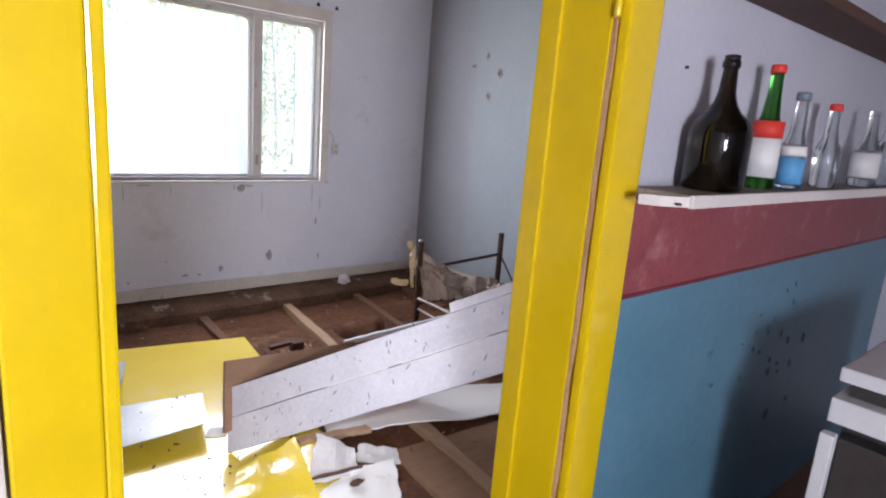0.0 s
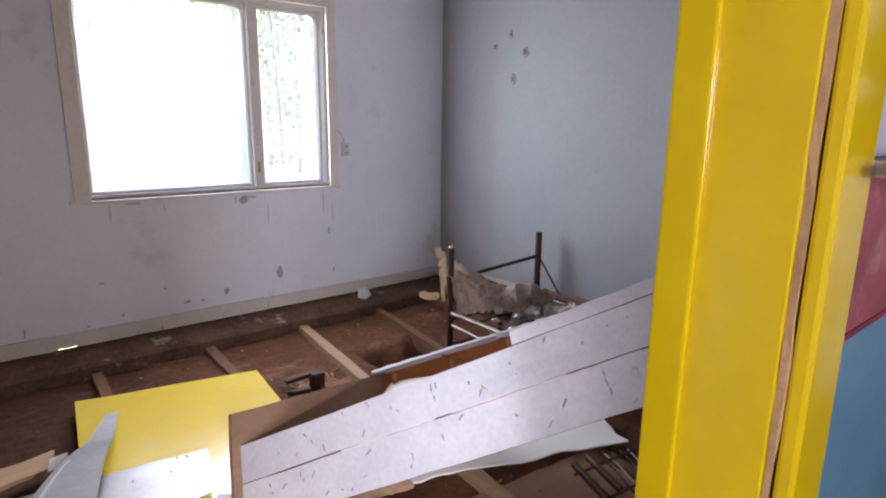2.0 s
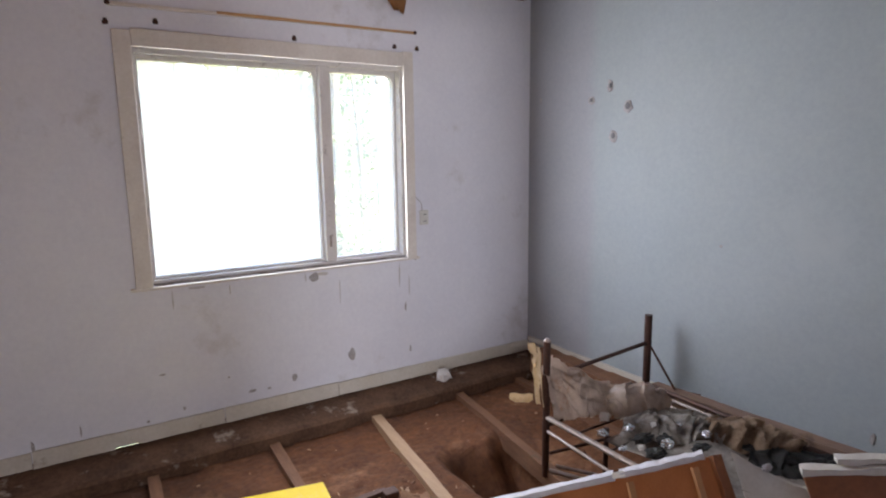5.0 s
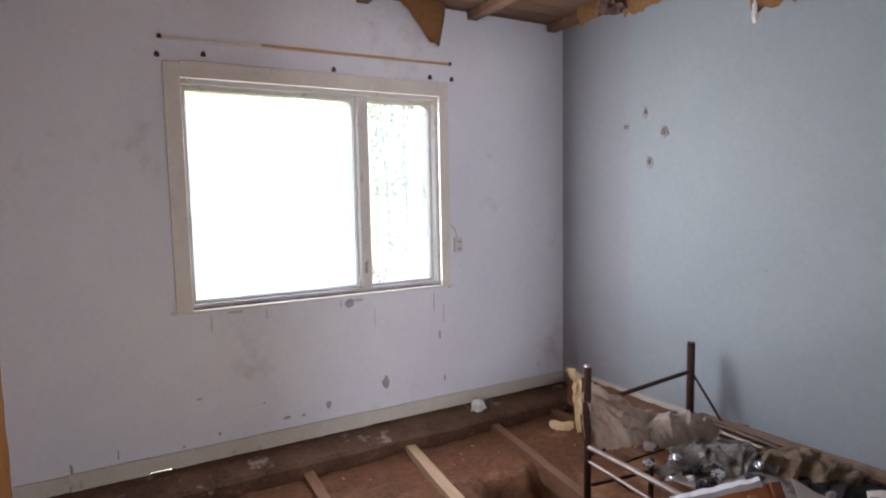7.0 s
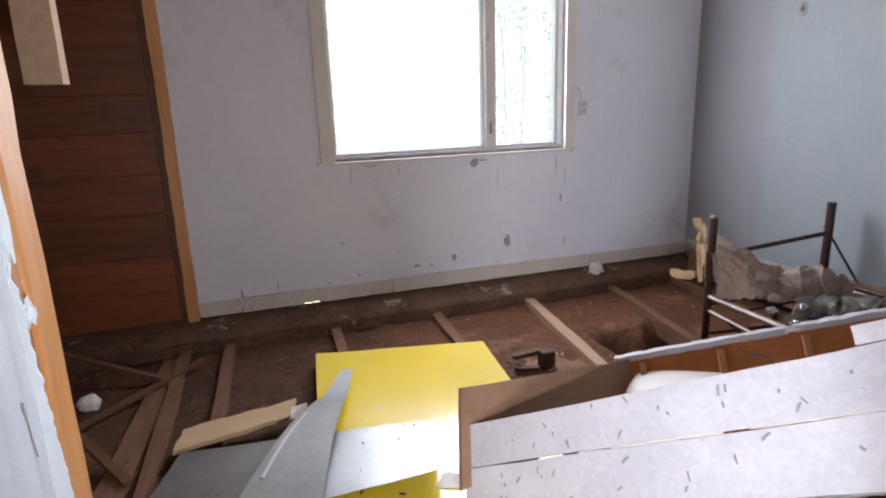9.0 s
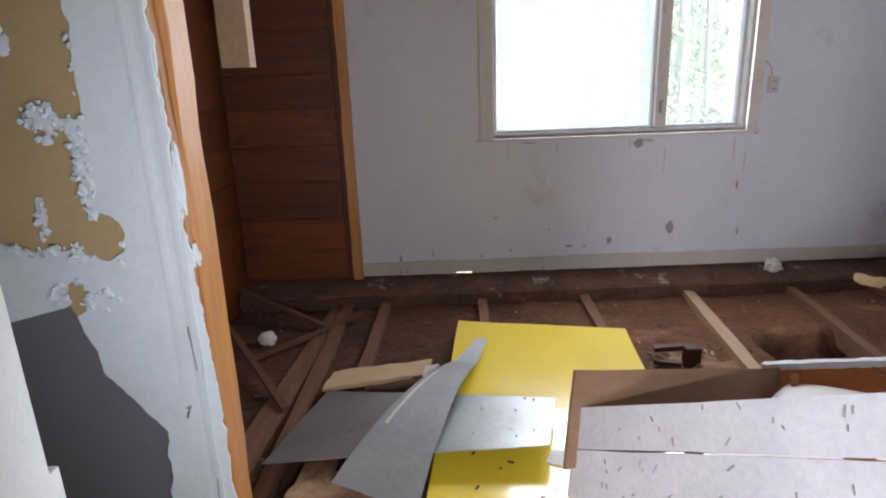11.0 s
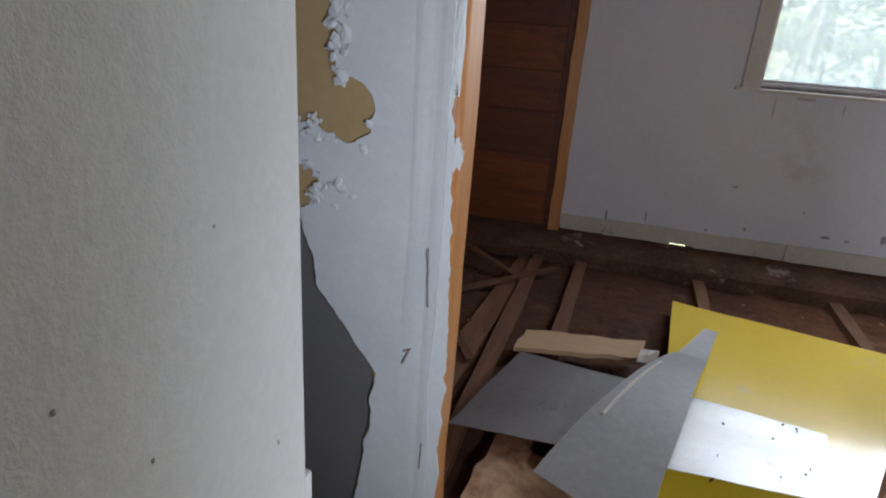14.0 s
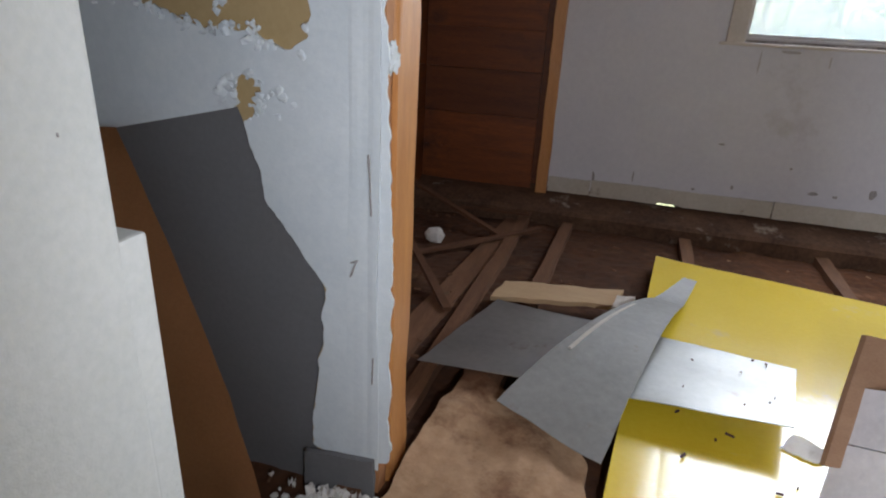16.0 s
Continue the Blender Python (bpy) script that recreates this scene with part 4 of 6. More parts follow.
wine = bottle("wine_bottle", 1.285, 1.264, 0.292, 0.067, GLASS_DARK, None, "squat dark brown glass bottle without a cap", shoulder=0.42)
part("ring", lathe([(0.0175, 0), (0.019, 0.004), (0.019, 0.012), (0.0175, 0.016)], 1.285, 1.264, 1.4008 + 0.264, 16), GLASS_DARK, wine, "glass ring below the mouth")
bottle("soda_bottle", 1.555, 1.272, 0.30, 0.036, GLASS_GREEN, LABEL_RED, "green glass bottle with red cap and red-white label", (LABEL_WHITE, 0.10, 0.42, 1.0), (LABEL_RED, 0.42, 0.56, 1.0), 0.40)
bottle("water_bottle", 1.665, 1.242, 0.245, 0.031, GLASS_CLEAR, CAP_BLUE, "small clear bottle with torn blue and white label", (LABEL_BLUE, 0.06, 0.34, 1.0), (LABEL_WHITE, 0.36, 0.46, 1.0), 0.42)
bottle("water_bottle", 1.985, 1.262, 0.24, 0.036, GLASS_CLEAR, LABEL_RED, "clear glass bottle with a red cap", None, None, 0.42)
bottle("clear_bottle", 2.36, 1.258, 0.25, 0.042, GLASS_CLEAR, None, "clear glass bottle with a pale label", (LABEL_WHITE, 0.12, 0.45, 1.0), None, 0.40)
bottle("clear_bottle", 2.68, 1.285, 0.25, 0.040, GLASS_CLEAR, None, "dusty clear glass bottle at the shelf's end", None, None, 0.40)

cooker = thing("kitchen_cabinet", 1.85, 1.0, 0.15, "white kitchen cabinet with dark doors standing by the blue wall", "cabinet")
part("worktop", box(1.525, 2.25, 0.70, 1.0, 0.985, 1.02, 0.006), WHITE_ENAMEL, cooker)
part("drawer", box(1.515, 2.22, 0.72, 1.003, 0.885, 0.945, 0.004), WHITE_ENAMEL, cooker)
part("body", box(1.56, 2.22, 0.72, 0.98, 0.15, 0.984, 0.003), OVEN_DARK, cooker, "dark cabinet carcass")
part("post", box(1.47, 1.50, 0.97, 1.0, 0.15, 0.87, 0.003), WHITE_ENAMEL, cooker)
part("door", box(1.50, 1.558, 0.74, 0.968, 0.2, 0.86, 0.004), OVEN_DARK, cooker, "scratched dark cabinet door")

BLISTERS = ((2.015, 0.924, 0.02, 0.012), (2.055, 0.946, 0.015, 0.01), (1.923, 0.924, 0.014, 0.01),
            (1.607, 0.913, 0.014, 0.012), (1.608, 0.887, 0.012, 0.01), (1.619, 0.804, 0.012, 0.014),
            (1.601, 0.629, 0.016, 0.01), (2.227, 0.965, 0.02, 0.014), (1.609, 1.027, 0.008, 0.008))
for i, (x, z, w, h) in enumerate(BLISTERS):
    single("paint_blister", crumple(x, 1.332, z, w, 0.005, h, i * 1.7, 8, 0.8), BLUE, "broken blister in the blue wall paint", "paint blister", "blisters in the blue paint")
rb = random.Random(12)
for i in range(22):
    x, z = rb.gauss(2.05, 0.16), rb.uniform(0.55, 1.08)
    single("paint_chip", crumple(x, 1.3325, z, rb.uniform(0.004, 0.012), 0.0035, rb.uniform(0.005, 0.020), 30 + i * 1.3, 8, 0.9), BLUE_CHIP, "dark spot where the blue paint has chipped", "paint chip", "chips in the blue paint")

# ---- fallen cupboard ----
P = Vector((0.815, 2.977, 0.313))
ALONG = Vector((0.50, -0.725, 0.456)).normalized()
DOWN = Vector((-0.053, -0.141, -0.213))
HGT = DOWN.length
DOWN.normalize()
FAR = Vector((1.60, 3.20, 0.305))
FAR_WAY = Vector((0.606, -0.595, 0.317)).normalized()
cup = thing("fallen_cupboard", 1.2, 2.7, 0.1, "broken white plank cupboard lying tipped over on its side", "cupboard")


def plank_on(o, a0, a1, d0, d1, th, seed, n=20, edge=0.004, wave=0.003):
    c = [o + ALONG * a0 + DOWN * d1, o + ALONG * a1 + DOWN * d1, o + ALONG * a1 + DOWN * d0, o + ALONG * a0 + DOWN * d0]
    m = slab(c, th, n, 2, wave, seed, edge)
    bmesh.ops.recalc_face_normals(m, faces=m.faces[:])
    return m


part("plank", plank_on(P, 0.0, 1.86, 0.0, 0.1215, 0.018, 1.0, 30, 0.003), PANEL_WHITE, cup, "scuffed white-painted plank")
part("plank", plank_on(P, 0.012, 1.86, 0.1265, 0.262, 0.018, 2.0, 30, 0.003), PANEL_WHITE, cup)
part("plank", plank_on(P, 1.085, 1.86, -0.042, -0.004, 0.018, 3.0, 20, 0.003), PANEL_WHITE, cup)
OUT = ALONG.cross(-DOWN).normalized()
# pale strips laid slightly proud along the plank joint
part("joint_strip", plank_on(P + OUT * 0.0025, 0.52, 0.80, 0.1205, 0.1255, 0.005, 4.0, 20, 0.0015), WHITE_SCRAP, cup, "pale strip along the joint")
part("joint_strip", plank_on(P + OUT * 0.0025, 0.86, 1.22, 0.1210, 0.1250, 0.005, 4.6, 20, 0.0015), WHITE_SCRAP, cup)
c = P + ALONG * 1.265 - DOWN * 0.050
part("latch_plate", slab((c - ALONG * 0.026 + DOWN * 0.010, c + ALONG * 0.026 + DOWN * 0.010, c + ALONG * 0.026 - DOWN * 0.004, c - ALONG * 0.026 - DOWN * 0.004), 0.014, 6, 2, 0.004, 1.1, 0.002), PALE_METAL, cup, "small tarnished metal latch")
for k in (-0.016, 0.016):
    part("latch_screw", crumple(*(c + ALONG * k + OUT * 0.004 - DOWN * 0.004), 0.006, 0.006, 0.006, k * 99, 8, 0.5), PALE_METAL, cup, "dull latch screw")
c = P + ALONG * 0.93
part("bent_nail", tube(bmesh.new(), (c, c + Vector((-0.004, 0.01, 0.012)), c + Vector((-0.028, 0.035, 0.014)), c + Vector((-0.045, 0.055, 0.022))), 0.0022, 6), IRON, cup, "bent rusty nail in the plank's edge")
rs = random.Random(8)
for k in range(70):
    a, d0, l, w = rs.uniform(0.05, 1.8), rs.uniform(0.012, 0.245), rs.uniform(0.003, 0.013), rs.uniform(0.0010, 0.0032)
    if abs(d0 - 0.125) < 0.014:
        continue
    t = rs.uniform(0.6, 2.6)
    u, v = ALONG * math.cos(t) + DOWN * math.sin(t), ALONG * -math.sin(t) + DOWN * math.cos(t)
    o = P + ALONG * a + DOWN * d0 + OUT * 0.0032
    part("scuff", slab((o - u * l - v * w, o + u * l - v * w * 0.4, o + u * l * 0.8 + v * w, o - u * l * 0.7 + v * w * 0.8), 0.0035), MARK, cup, "dark scuff on the white paint" if k == 0 else "")
E1 = Vector((0.825, 3.005, 0.432))
m = slab((E1 + DOWN * 0.30, FAR + DOWN * 0.22, FAR, E1), 0.016, 8, 2, 0.003, 5.0, 0.004)
bmesh.ops.recalc_face_normals(m, faces=m.faces[:])
part("end_board", m, PANEL_BROWN, cup, "bare brown end board with knots")
for d0, d1 in ((0.0, 0.150), (0.153, 0.34)):
    m = slab((FAR + DOWN * d1, FAR + FAR_WAY * 0.89 + DOWN * d1, FAR + FAR_WAY * 0.89 + DOWN * d0, FAR + DOWN * d0), 0.012, 14, 2, 0.002, 6.0 + d0, 0.002)
    bmesh.ops.recalc_face_normals(m, faces=m.faces[:])
    part("far_side", m, PANEL_ORANGE, cup, "orange-brown veneered inner side" if d0 == 0 else "")
LIFT = Vector((0.006, 0.008, 0.006))
part("rim", rough_beam(FAR + FAR_WAY * -0.06 + LIFT, FAR + FAR_WAY * 0.55 + LIFT, 0.030, 0.022, 7.0, 26, 0.004), PANEL_WHITE, cup, "chipped white painted rim")
part("rim", rough_beam(FAR + FAR_WAY * 0.57 + LIFT, FAR + FAR_WAY * 0.86 + LIFT, 0.030, 0.020, 9.0, 16, 0.005), PANEL_WHITE, cup)
c = FAR + FAR_WAY * 0.56 + Vector((0, 0, 0.022))
part("hinge", slab((c - FAR_WAY * 0.022 + DOWN * 0.02, c + FAR_WAY * 0.022 + DOWN * 0.02, c + FAR_WAY * 0.022, c - FAR_WAY * 0.022), 0.018, 3, 2, 0.003, 3.2, 0.002), WHITE_SHEET, cup, "small white hinge block on the rim")
for a in (0.05, 0.33, 0.60, 0.82):
    q = FAR + FAR_WAY * a + Vector((-0.012, -0.010, 0))
    part("batten", rough_beam(q + DOWN * 0.015, q + DOWN * 0.32, 0.022, 0.014, a * 9, 6, 0.002), BATTEN, cup)
q = FAR + FAR_WAY * 0.895
part("end_post", rough_beam(q, q + DOWN * 0.34, 0.034, 0.024, 4.4, 10, 0.004), DARK_VENEER, cup, "dark raw edge of the inner side")
q0, q1 = FAR + Vector((0.015, -0.035, -0.030)), Vector((1.93, 2.58, 0.462))
n0, n1 = P + ALONG * 1.30 + DOWN * 0.10 + Vector((0.04, 0.02, 0)), P + ALONG * 0.10 + DOWN * 0.06 + Vector((0.32, 0.10, -0.02))
m = slab((n1 + Vector((0.2, 0.02, -0.1)), n0, q1, q0), 0.006, 40, 30, 0.014, 8.0, 0.0)
bmesh.ops.recalc_face_normals(m, faces=m.faces[:])
part("back_sheet", m, WHITE_SHEET, cup, "clean white hardboard inside the cupboard")
# loose pieces at its raised end
board = thing("broken_board", 2.24, 2.45, 0.3, "broken white tongued board between the cupboard sides", "board")
B0, B1 = Vector((2.195, 2.555, 0.655)), Vector((2.35, 2.30, 0.640))
for d0, d1, nm in ((0.0, 0.115, 1), (0.118, 0.36, 2)):
    m = slab((B0 + DOWN * d1, B1 + DOWN * d1, B1 + DOWN * d0, B0 + DOWN * d0), 0.014, 20, 4, 0.003, 3.0 * nm, 0.004)
    if nm == 1:
        for v in m.verts:
            t = (v.co - B0).dot((B1 - B0).normalized()) / (B1 - B0).length
            h = min(max(1 - (B0.lerp(B1, t) - v.co).length / 0.115, 0), 1)
            v.co.z -= h * (0.062 * min(max((t - 0.08) / 0.5, 0), 1) ** 0.7)
    bmesh.ops.recalc_face_normals(m, faces=m.faces[:])
    part("tongued_plank", m, PARCHED_WHITE, board)
part("bracket", crumple(2.245, 2.462, 0.628, 0.022, 0.012, 0.012, 2.7, 8, 0.7), MARK, board, "small grey metal bracket")
lean = thing("leaning_plank", 2.6, 2.1, 0.2, "chipped white plank with an orange-brown raw side", "plank")
R0, R1 = Vector((2.275, 2.375, 0.652)), Vector((2.80, 1.74, 0.80))
RWAY = (R1 - R0).normalized()
for k, (a0, a1, lift, th) in enumerate(((0.0, 0.80, 0.0, 0.024), (0.10, 0.82, 0.024, 0.020))):
    o = Vector((0.010 * k, 0.014 * k, lift))
    part("rim", rough_beam(R0 + RWAY * a0 + o, R0 + RWAY * a1 + o, 0.034, th, 12.0 + k, 22, 0.006), PARCHED_WHITE, lean, "chipped white painted rim" if k == 0 else "")
m = slab((R0 + DOWN * 0.34, R1 + DOWN * 0.34, R1 + DOWN * 0.008, R0 + DOWN * 0.008), 0.016, 12, 3, 0.003, 11.0, 0.004)
bmesh.ops.recalc_face_normals(m, faces=m.faces[:])
part("backing", m, DARK_VENEER, lean, "orange-brown raw side of the plank")

# ---- things on the floor ----
A, B, C, D = Vector((0.30, 2.46, 0)), Vector((1.115, 2.25, 0)), Vector((1.322, 4.040, 0)), Vector((0.490, 4.228, 0))
up = Vector((0, 0, 0.096))
bm = slab((A + up, B + up, C + up, D + up), 0.032, 8, 14, 0.004, 1.5, 0.002)
single("yellow_door", bm, YELLOW_SHEET, "yellow painted door leaf lying flat on the joists", "door leaf")
# zinc sheets
bm = slab(((-0.20, 3.00, 0.135), (0.742, 2.985, 0.178), (0.822, 3.30, 0.162), (-0.075, 3.50, 0.115)), 0.0025, 24, 10, 0.004, 4.4, 0.004)
single("zinc_sheet", bm, ZINC, "bent dull zinc sheet lying over the yellow door", "metal sheet")
bm = slab(((0.05, 2.875, 0.120), (0.315, 2.775, 0.115), (0.615, 3.87, 0.150), (0.565, 3.85, 0.165)), 0.0025, 6, 18, 0.0012, 6.1, 0.003)
for v in bm.verts:
    t = min(max((v.co.y - 2.80) / 1.05, 0), 1)
    v.co.z += 0.085 * math.sin(math.pi * min(t * 1.25, 1.0)) ** 0.8
strip = thing("zinc_strip", 0.3, 3.2, 0.1, "tapered zinc strip lying across the metal sheet", "metal strip")
part("blade", bm, ZINC_DULL, strip)
fold = []
for k in range(10):
    t = 0.22 + 0.07 * k
    fold.append((0.10 + 0.47 * t, 2.88 + 0.98 * t, 0.127 + 0.025 * t + 0.085 * math.sin(math.pi * min((t * 0.98 + 0.05) * 1.25, 1.0)) ** 0.8))
part("fold", tube(bmesh.new(), fold, 0.006, 6), PARCHED_WHITE, strip, "pale worn fold along the strip")
bm = slab(((-0.10, 3.54, 0.105), (0.34, 3.62, 0.115), (0.35, 3.73, 0.122), (-0.085, 3.68, 0.110)), 0.018, 12, 3, 0.004, 2.2, 0.016)
single("plywood_scrap", bm, PLYWOOD, "broken pale plywood strip on the joists", "board")
bm = slab(((-0.14, 2.28, 0.09), (0.31, 2.24, 0.085), (0.275, 2.90, 0.085), (-0.075, 3.08, 0.095)), 0.07, 40, 50, 0.016, 3.7, 0.024)
for v in bm.verts:
    if v.co.z > 0.05:
        v.co.z += 0.007 * noise.noise(v.co * 22) + 0.010 * noise.noise(v.co * 8)
single("fibreboard_slab", bm, FIBRE, "crumbling pale fibreboard slab on the floor", "board")
bm = slab(((1.20, 2.78, 0.095), (2.30, 2.35, 0.10), (2.42, 2.66, 0.10), (1.29, 3.10, 0.095)), 0.008, 30, 6, 0.008, 5.5, 0.03)
single("white_hardboard", bm, WHITE_SHEET, "white hardboard sheet lying under the tipped cupboard", "board")
SCRAPS = "scraps on the floor"
bm = slab(((0.66, 2.47, 0.112), (0.93, 2.33, 0.112), (1.00, 2.69, 0.165), (0.74, 2.66, 0.125)), 0.006, 14, 14, 0.016, 2.3, 0.008)
single("yellow_board_scrap", bm, YELLOW_SHEET, "torn and buckled piece of yellow painted board", "board scrap", SCRAPS)
bm = slab(((0.94, 2.45, 0.120), (1.12, 2.38, 0.120), (1.20, 2.53, 0.135), (1.07, 2.63, 0.195)), 0.007, 8, 8, 0.022, 0.7, 0.010)
single("plasterboard_scrap", bm, WHITE_SCRAP, "pale wallboard piece with a raised broken corner", "board scrap", SCRAPS)
bm = slab(((0.93, 2.37, 0.108), (1.17, 2.15, 0.108), (1.31, 2.40, 0.118), (1.12, 2.43, 0.122)), 0.008, 10, 8, 0.010, 4.9, 0.008)
single("plasterboard_scrap", bm, WHITE_SHEET, "flat white wallboard piece lying on rubble", "board scrap", SCRAPS)
bm = slab(((1.20, 2.52, 0.085), (1.34, 2.40, 0.080), (1.40, 2.50, 0.085), (1.26, 2.60, 0.105)), 0.007, 6, 6, 0.014, 8.2, 0.012)
single("plasterboard_scrap", bm, WHITE_SCRAP, "dirty pale wallboard piece on the subfloor", "board scrap", SCRAPS)
single("fibre_strip", slab(((1.05, 2.735, 0.105), (1.37, 2.68, 0.105), (1.38, 2.725, 0.105), (1.06, 2.785, 0.105)), 0.02, 16, 2, 0.006, 3.4, 0.014), FIBRE, "crumbling fibreboard edge under the white plank", "board scrap", SCRAPS)
single("dark_stick", rough_beam((0.95, 2.44, 0.135), (1.15, 2.40, 0.138), 0.010, 0.008, 6.2, 8, 0.004), DARK_WOOD, "thin dark stick lying on the white wallboard", "stick")
single("dark_lump", crumple(1.085, 2.335, 0.128, 0.028, 0.014, 0.010, 1.4, 8, 0.8), DARK_WOOD, "small dark splinter of bark on white wallboard", "splinter")
single("card_scrap", slab(((0.735, 3.00, 0.102), (0.80, 2.965, 0.102), (0.865, 3.02, 0.104), (0.77, 3.06, 0.106)), 0.003, 6, 5, 0.006, 2.6, 0.008), WHITE_SCRAP, "torn pale card scrap on the yellow door", "card scrap")
bm = slab(((1.35, 2.05, 0.05), (2.1, 1.95, 0.05), (2.15, 2.45, 0.055), (1.4, 2.55, 0.05)), 0.03, 10, 8, 0.015, 9.9, 0.02)
single("dirty_board", bm, PANEL_BROWN, "dirty brown board lying on the subfloor", "board")
rack = thing("wire_rack", 2.0, 2.25, 0.08, "dark rusty wire rack on the floor", "rack")
for x in (1.957, 2.044):
    part("tube", tube(bmesh.new(), ((x, 2.376, 0.10), (x - 0.082, 2.16, 0.10)), 0.015, 10), IRON, rack, "thick dark frame tube")
for k in range(7):
    x = 2.085 + k * 0.036
    part("bar", tube(bmesh.new(), ((x, 2.36 - k * 0.012, 0.10), (x - 0.03, 2.26, 0.104), (x - 0.10, 2.12, 0.10)), 0.004, 6), PALE_METAL if k % 3 == 1 else IRON, rack)
for y in (2.16, 2.33):
    part("cross_bar", tube(bmesh.new(), ((1.90, y, 0.103), (2.30, y - 0.05, 0.103)), 0.006, 6), IRON, rack)
# broken wooden block
blk = thing("broken_block", 1.50, 3.78, 0.02, "broken dark wooden frame piece among splinters", "wood piece")
part("side", box(1.505, 1.575, 3.735, 3.79, 0.03, 0.125, 0.008), DARK_WOOD, blk)
part("bar", rough_beam((1.38, 3.80, 0.10), (1.53, 3.79, 0.11), 0.03, 0.022, 3.0, 4, 0.005), DARK_WOOD, blk)
part("bar", rough_beam((1.37, 3.76, 0.06), (1.47, 3.70, 0.065), 0.028, 0.02, 4.0, 4, 0.005), DARK_WOOD, blk)
for i in range(14):
    r = random.Random(i)
    x, y, a, l = 1.48 + r.uniform(-0.14, 0.24), 3.72 + r.uniform(-0.14, 0.16), r.uniform(0, 3.1), r.uniform(0.02, 0.06)
    single("wood_splinter", rough_beam((x, y, 0.05), (x + l * math.cos(a), y + l * math.sin(a), 0.056), 0.011, 0.006, i, 3, 0.003), JOIST if i % 3 else PALE_JOIST, "small splinter of broken wood on the dirt", "splinter", "splinters round the broken block")
bm = bmesh.new()
rows = []
for i in range(25):
    row = []
    for k in range(36):
        r, a = i / 24, 2 * math.pi * k / 36
        x = 1.55 + (0.24 + 0.05 * math.sin(2 * a + 1) + 0.05 * noise.noise(Vector((math.cos(a) * 2, math.sin(a) * 2, 3)))) * r * math.cos(a)
        y = 3.66 + (0.30 + 0.06 * noise.noise(Vector((math.cos(a) * 2, math.sin(a) * 2, 7)))) * r * math.sin(a)
        x += 0.12 * (y - 3.66)
        ground = 0.018 * noise.noise(Vector((x * 2.2, y * 2.2, 0))) + 0.010 * noise.noise(Vector((x * 9, y * 9, 3))) + 0.03
        row.append(bm.verts.new((x, y, ground + 0.014 * (1 - r ** 2) - 0.006 + 0.010 * noise.noise(Vector((x * 17, y * 17, 8))))))
    rows.append(row)
for p, q in zip(rows, rows[1:]):
    for k in range(36):
        bm.faces.new((p[k], q[k], q[(k + 1) % 36], p[(k + 1) % 36])).smooth = True
bmesh.ops.remove_doubles(bm, verts=bm.verts[:], dist=0.0005)
bmesh.ops.recalc_face_normals(bm, faces=bm.faces[:])
single("sawdust_heap", bm, SAWDUST, "low heap of pale sawdust round the broken block", "sawdust", kind="stuff")
# sticks in the closet
for i, (p, q) in enumerate((((-0.79, 4.60, 0.19), (-0.22, 4.30, 0.055)), ((-0.715, 4.187, 0.13), (-0.244, 3.46, 0.06)), ((-0.519, 3.943, 0.055), (-0.047, 4.427, 0.075)), ((-0.70, 4.68, 0.05), (-0.12, 4.56, 0.10)))):
    single("loose_lath", rough_beam(p, q, 0.030, 0.016, 20 + i, 8, 0.004), DARK_LATH, "loose thin lath lying among the closet rubble", "lath", "laths in the closet")
single("crushed_can", crumple(-0.51, 4.16, 0.06, 0.045, 0.04, 0.04, 3.3, 8, 0.4), WHITE_SCRAP, "crushed pale can on the closet floor", "can")
single("paper_scrap", crumple(2.43, 4.72, 0.165, 0.05, 0.03, 0.05, 5.3, 8, 0.9), WHITE_SCRAP, "crumpled pale paper on the ledge", "paper")
single("white_shard", slab(((0.315, 3.55, 0.135), (0.38, 3.555, 0.14), (0.385, 3.595, 0.165), (0.325, 3.60, 0.16)), 0.004, 6, 4, 0.006, 1.9, 0.006), WHITE_SHEET, "small white shard lying by the zinc strip", "shard")
# chips scattered on the dirt and on the yellow door
rnd = random.Random(11)
bm = bmesh.new()
for i in range(150):
    x, y = rnd.uniform(-0.7, 3.0), rnd.uniform(1.9, 4.55)
    if in_pit(x, y):
        continue
    a, l, w = rnd.uniform(0, 3.14), rnd.uniform(0.006, 0.03), rnd.uniform(0.003, 0.010)
    u, v = Vector((math.cos(a), math.sin(a), 0)) * l, Vector((-math.sin(a), math.cos(a), 0)) * w
    o = Vector((x, y, 0.05 + 0.01 * noise.noise(Vector((x * 2, y * 2, 0)))))
    r = bmesh.ops.create_cube(bm, size=1)
    for q in r["verts"]:
        q.co = o + u * q.co.x + v * q.co.y + Vector((0, 0, 0.006 * q.co.z + rnd.uniform(0, 0.003)))
single("wood_chips", bm, JOIST, "pale chips and splinters strewn over the dirt", "wood chips", kind="stuff")
bm = bmesh.new()
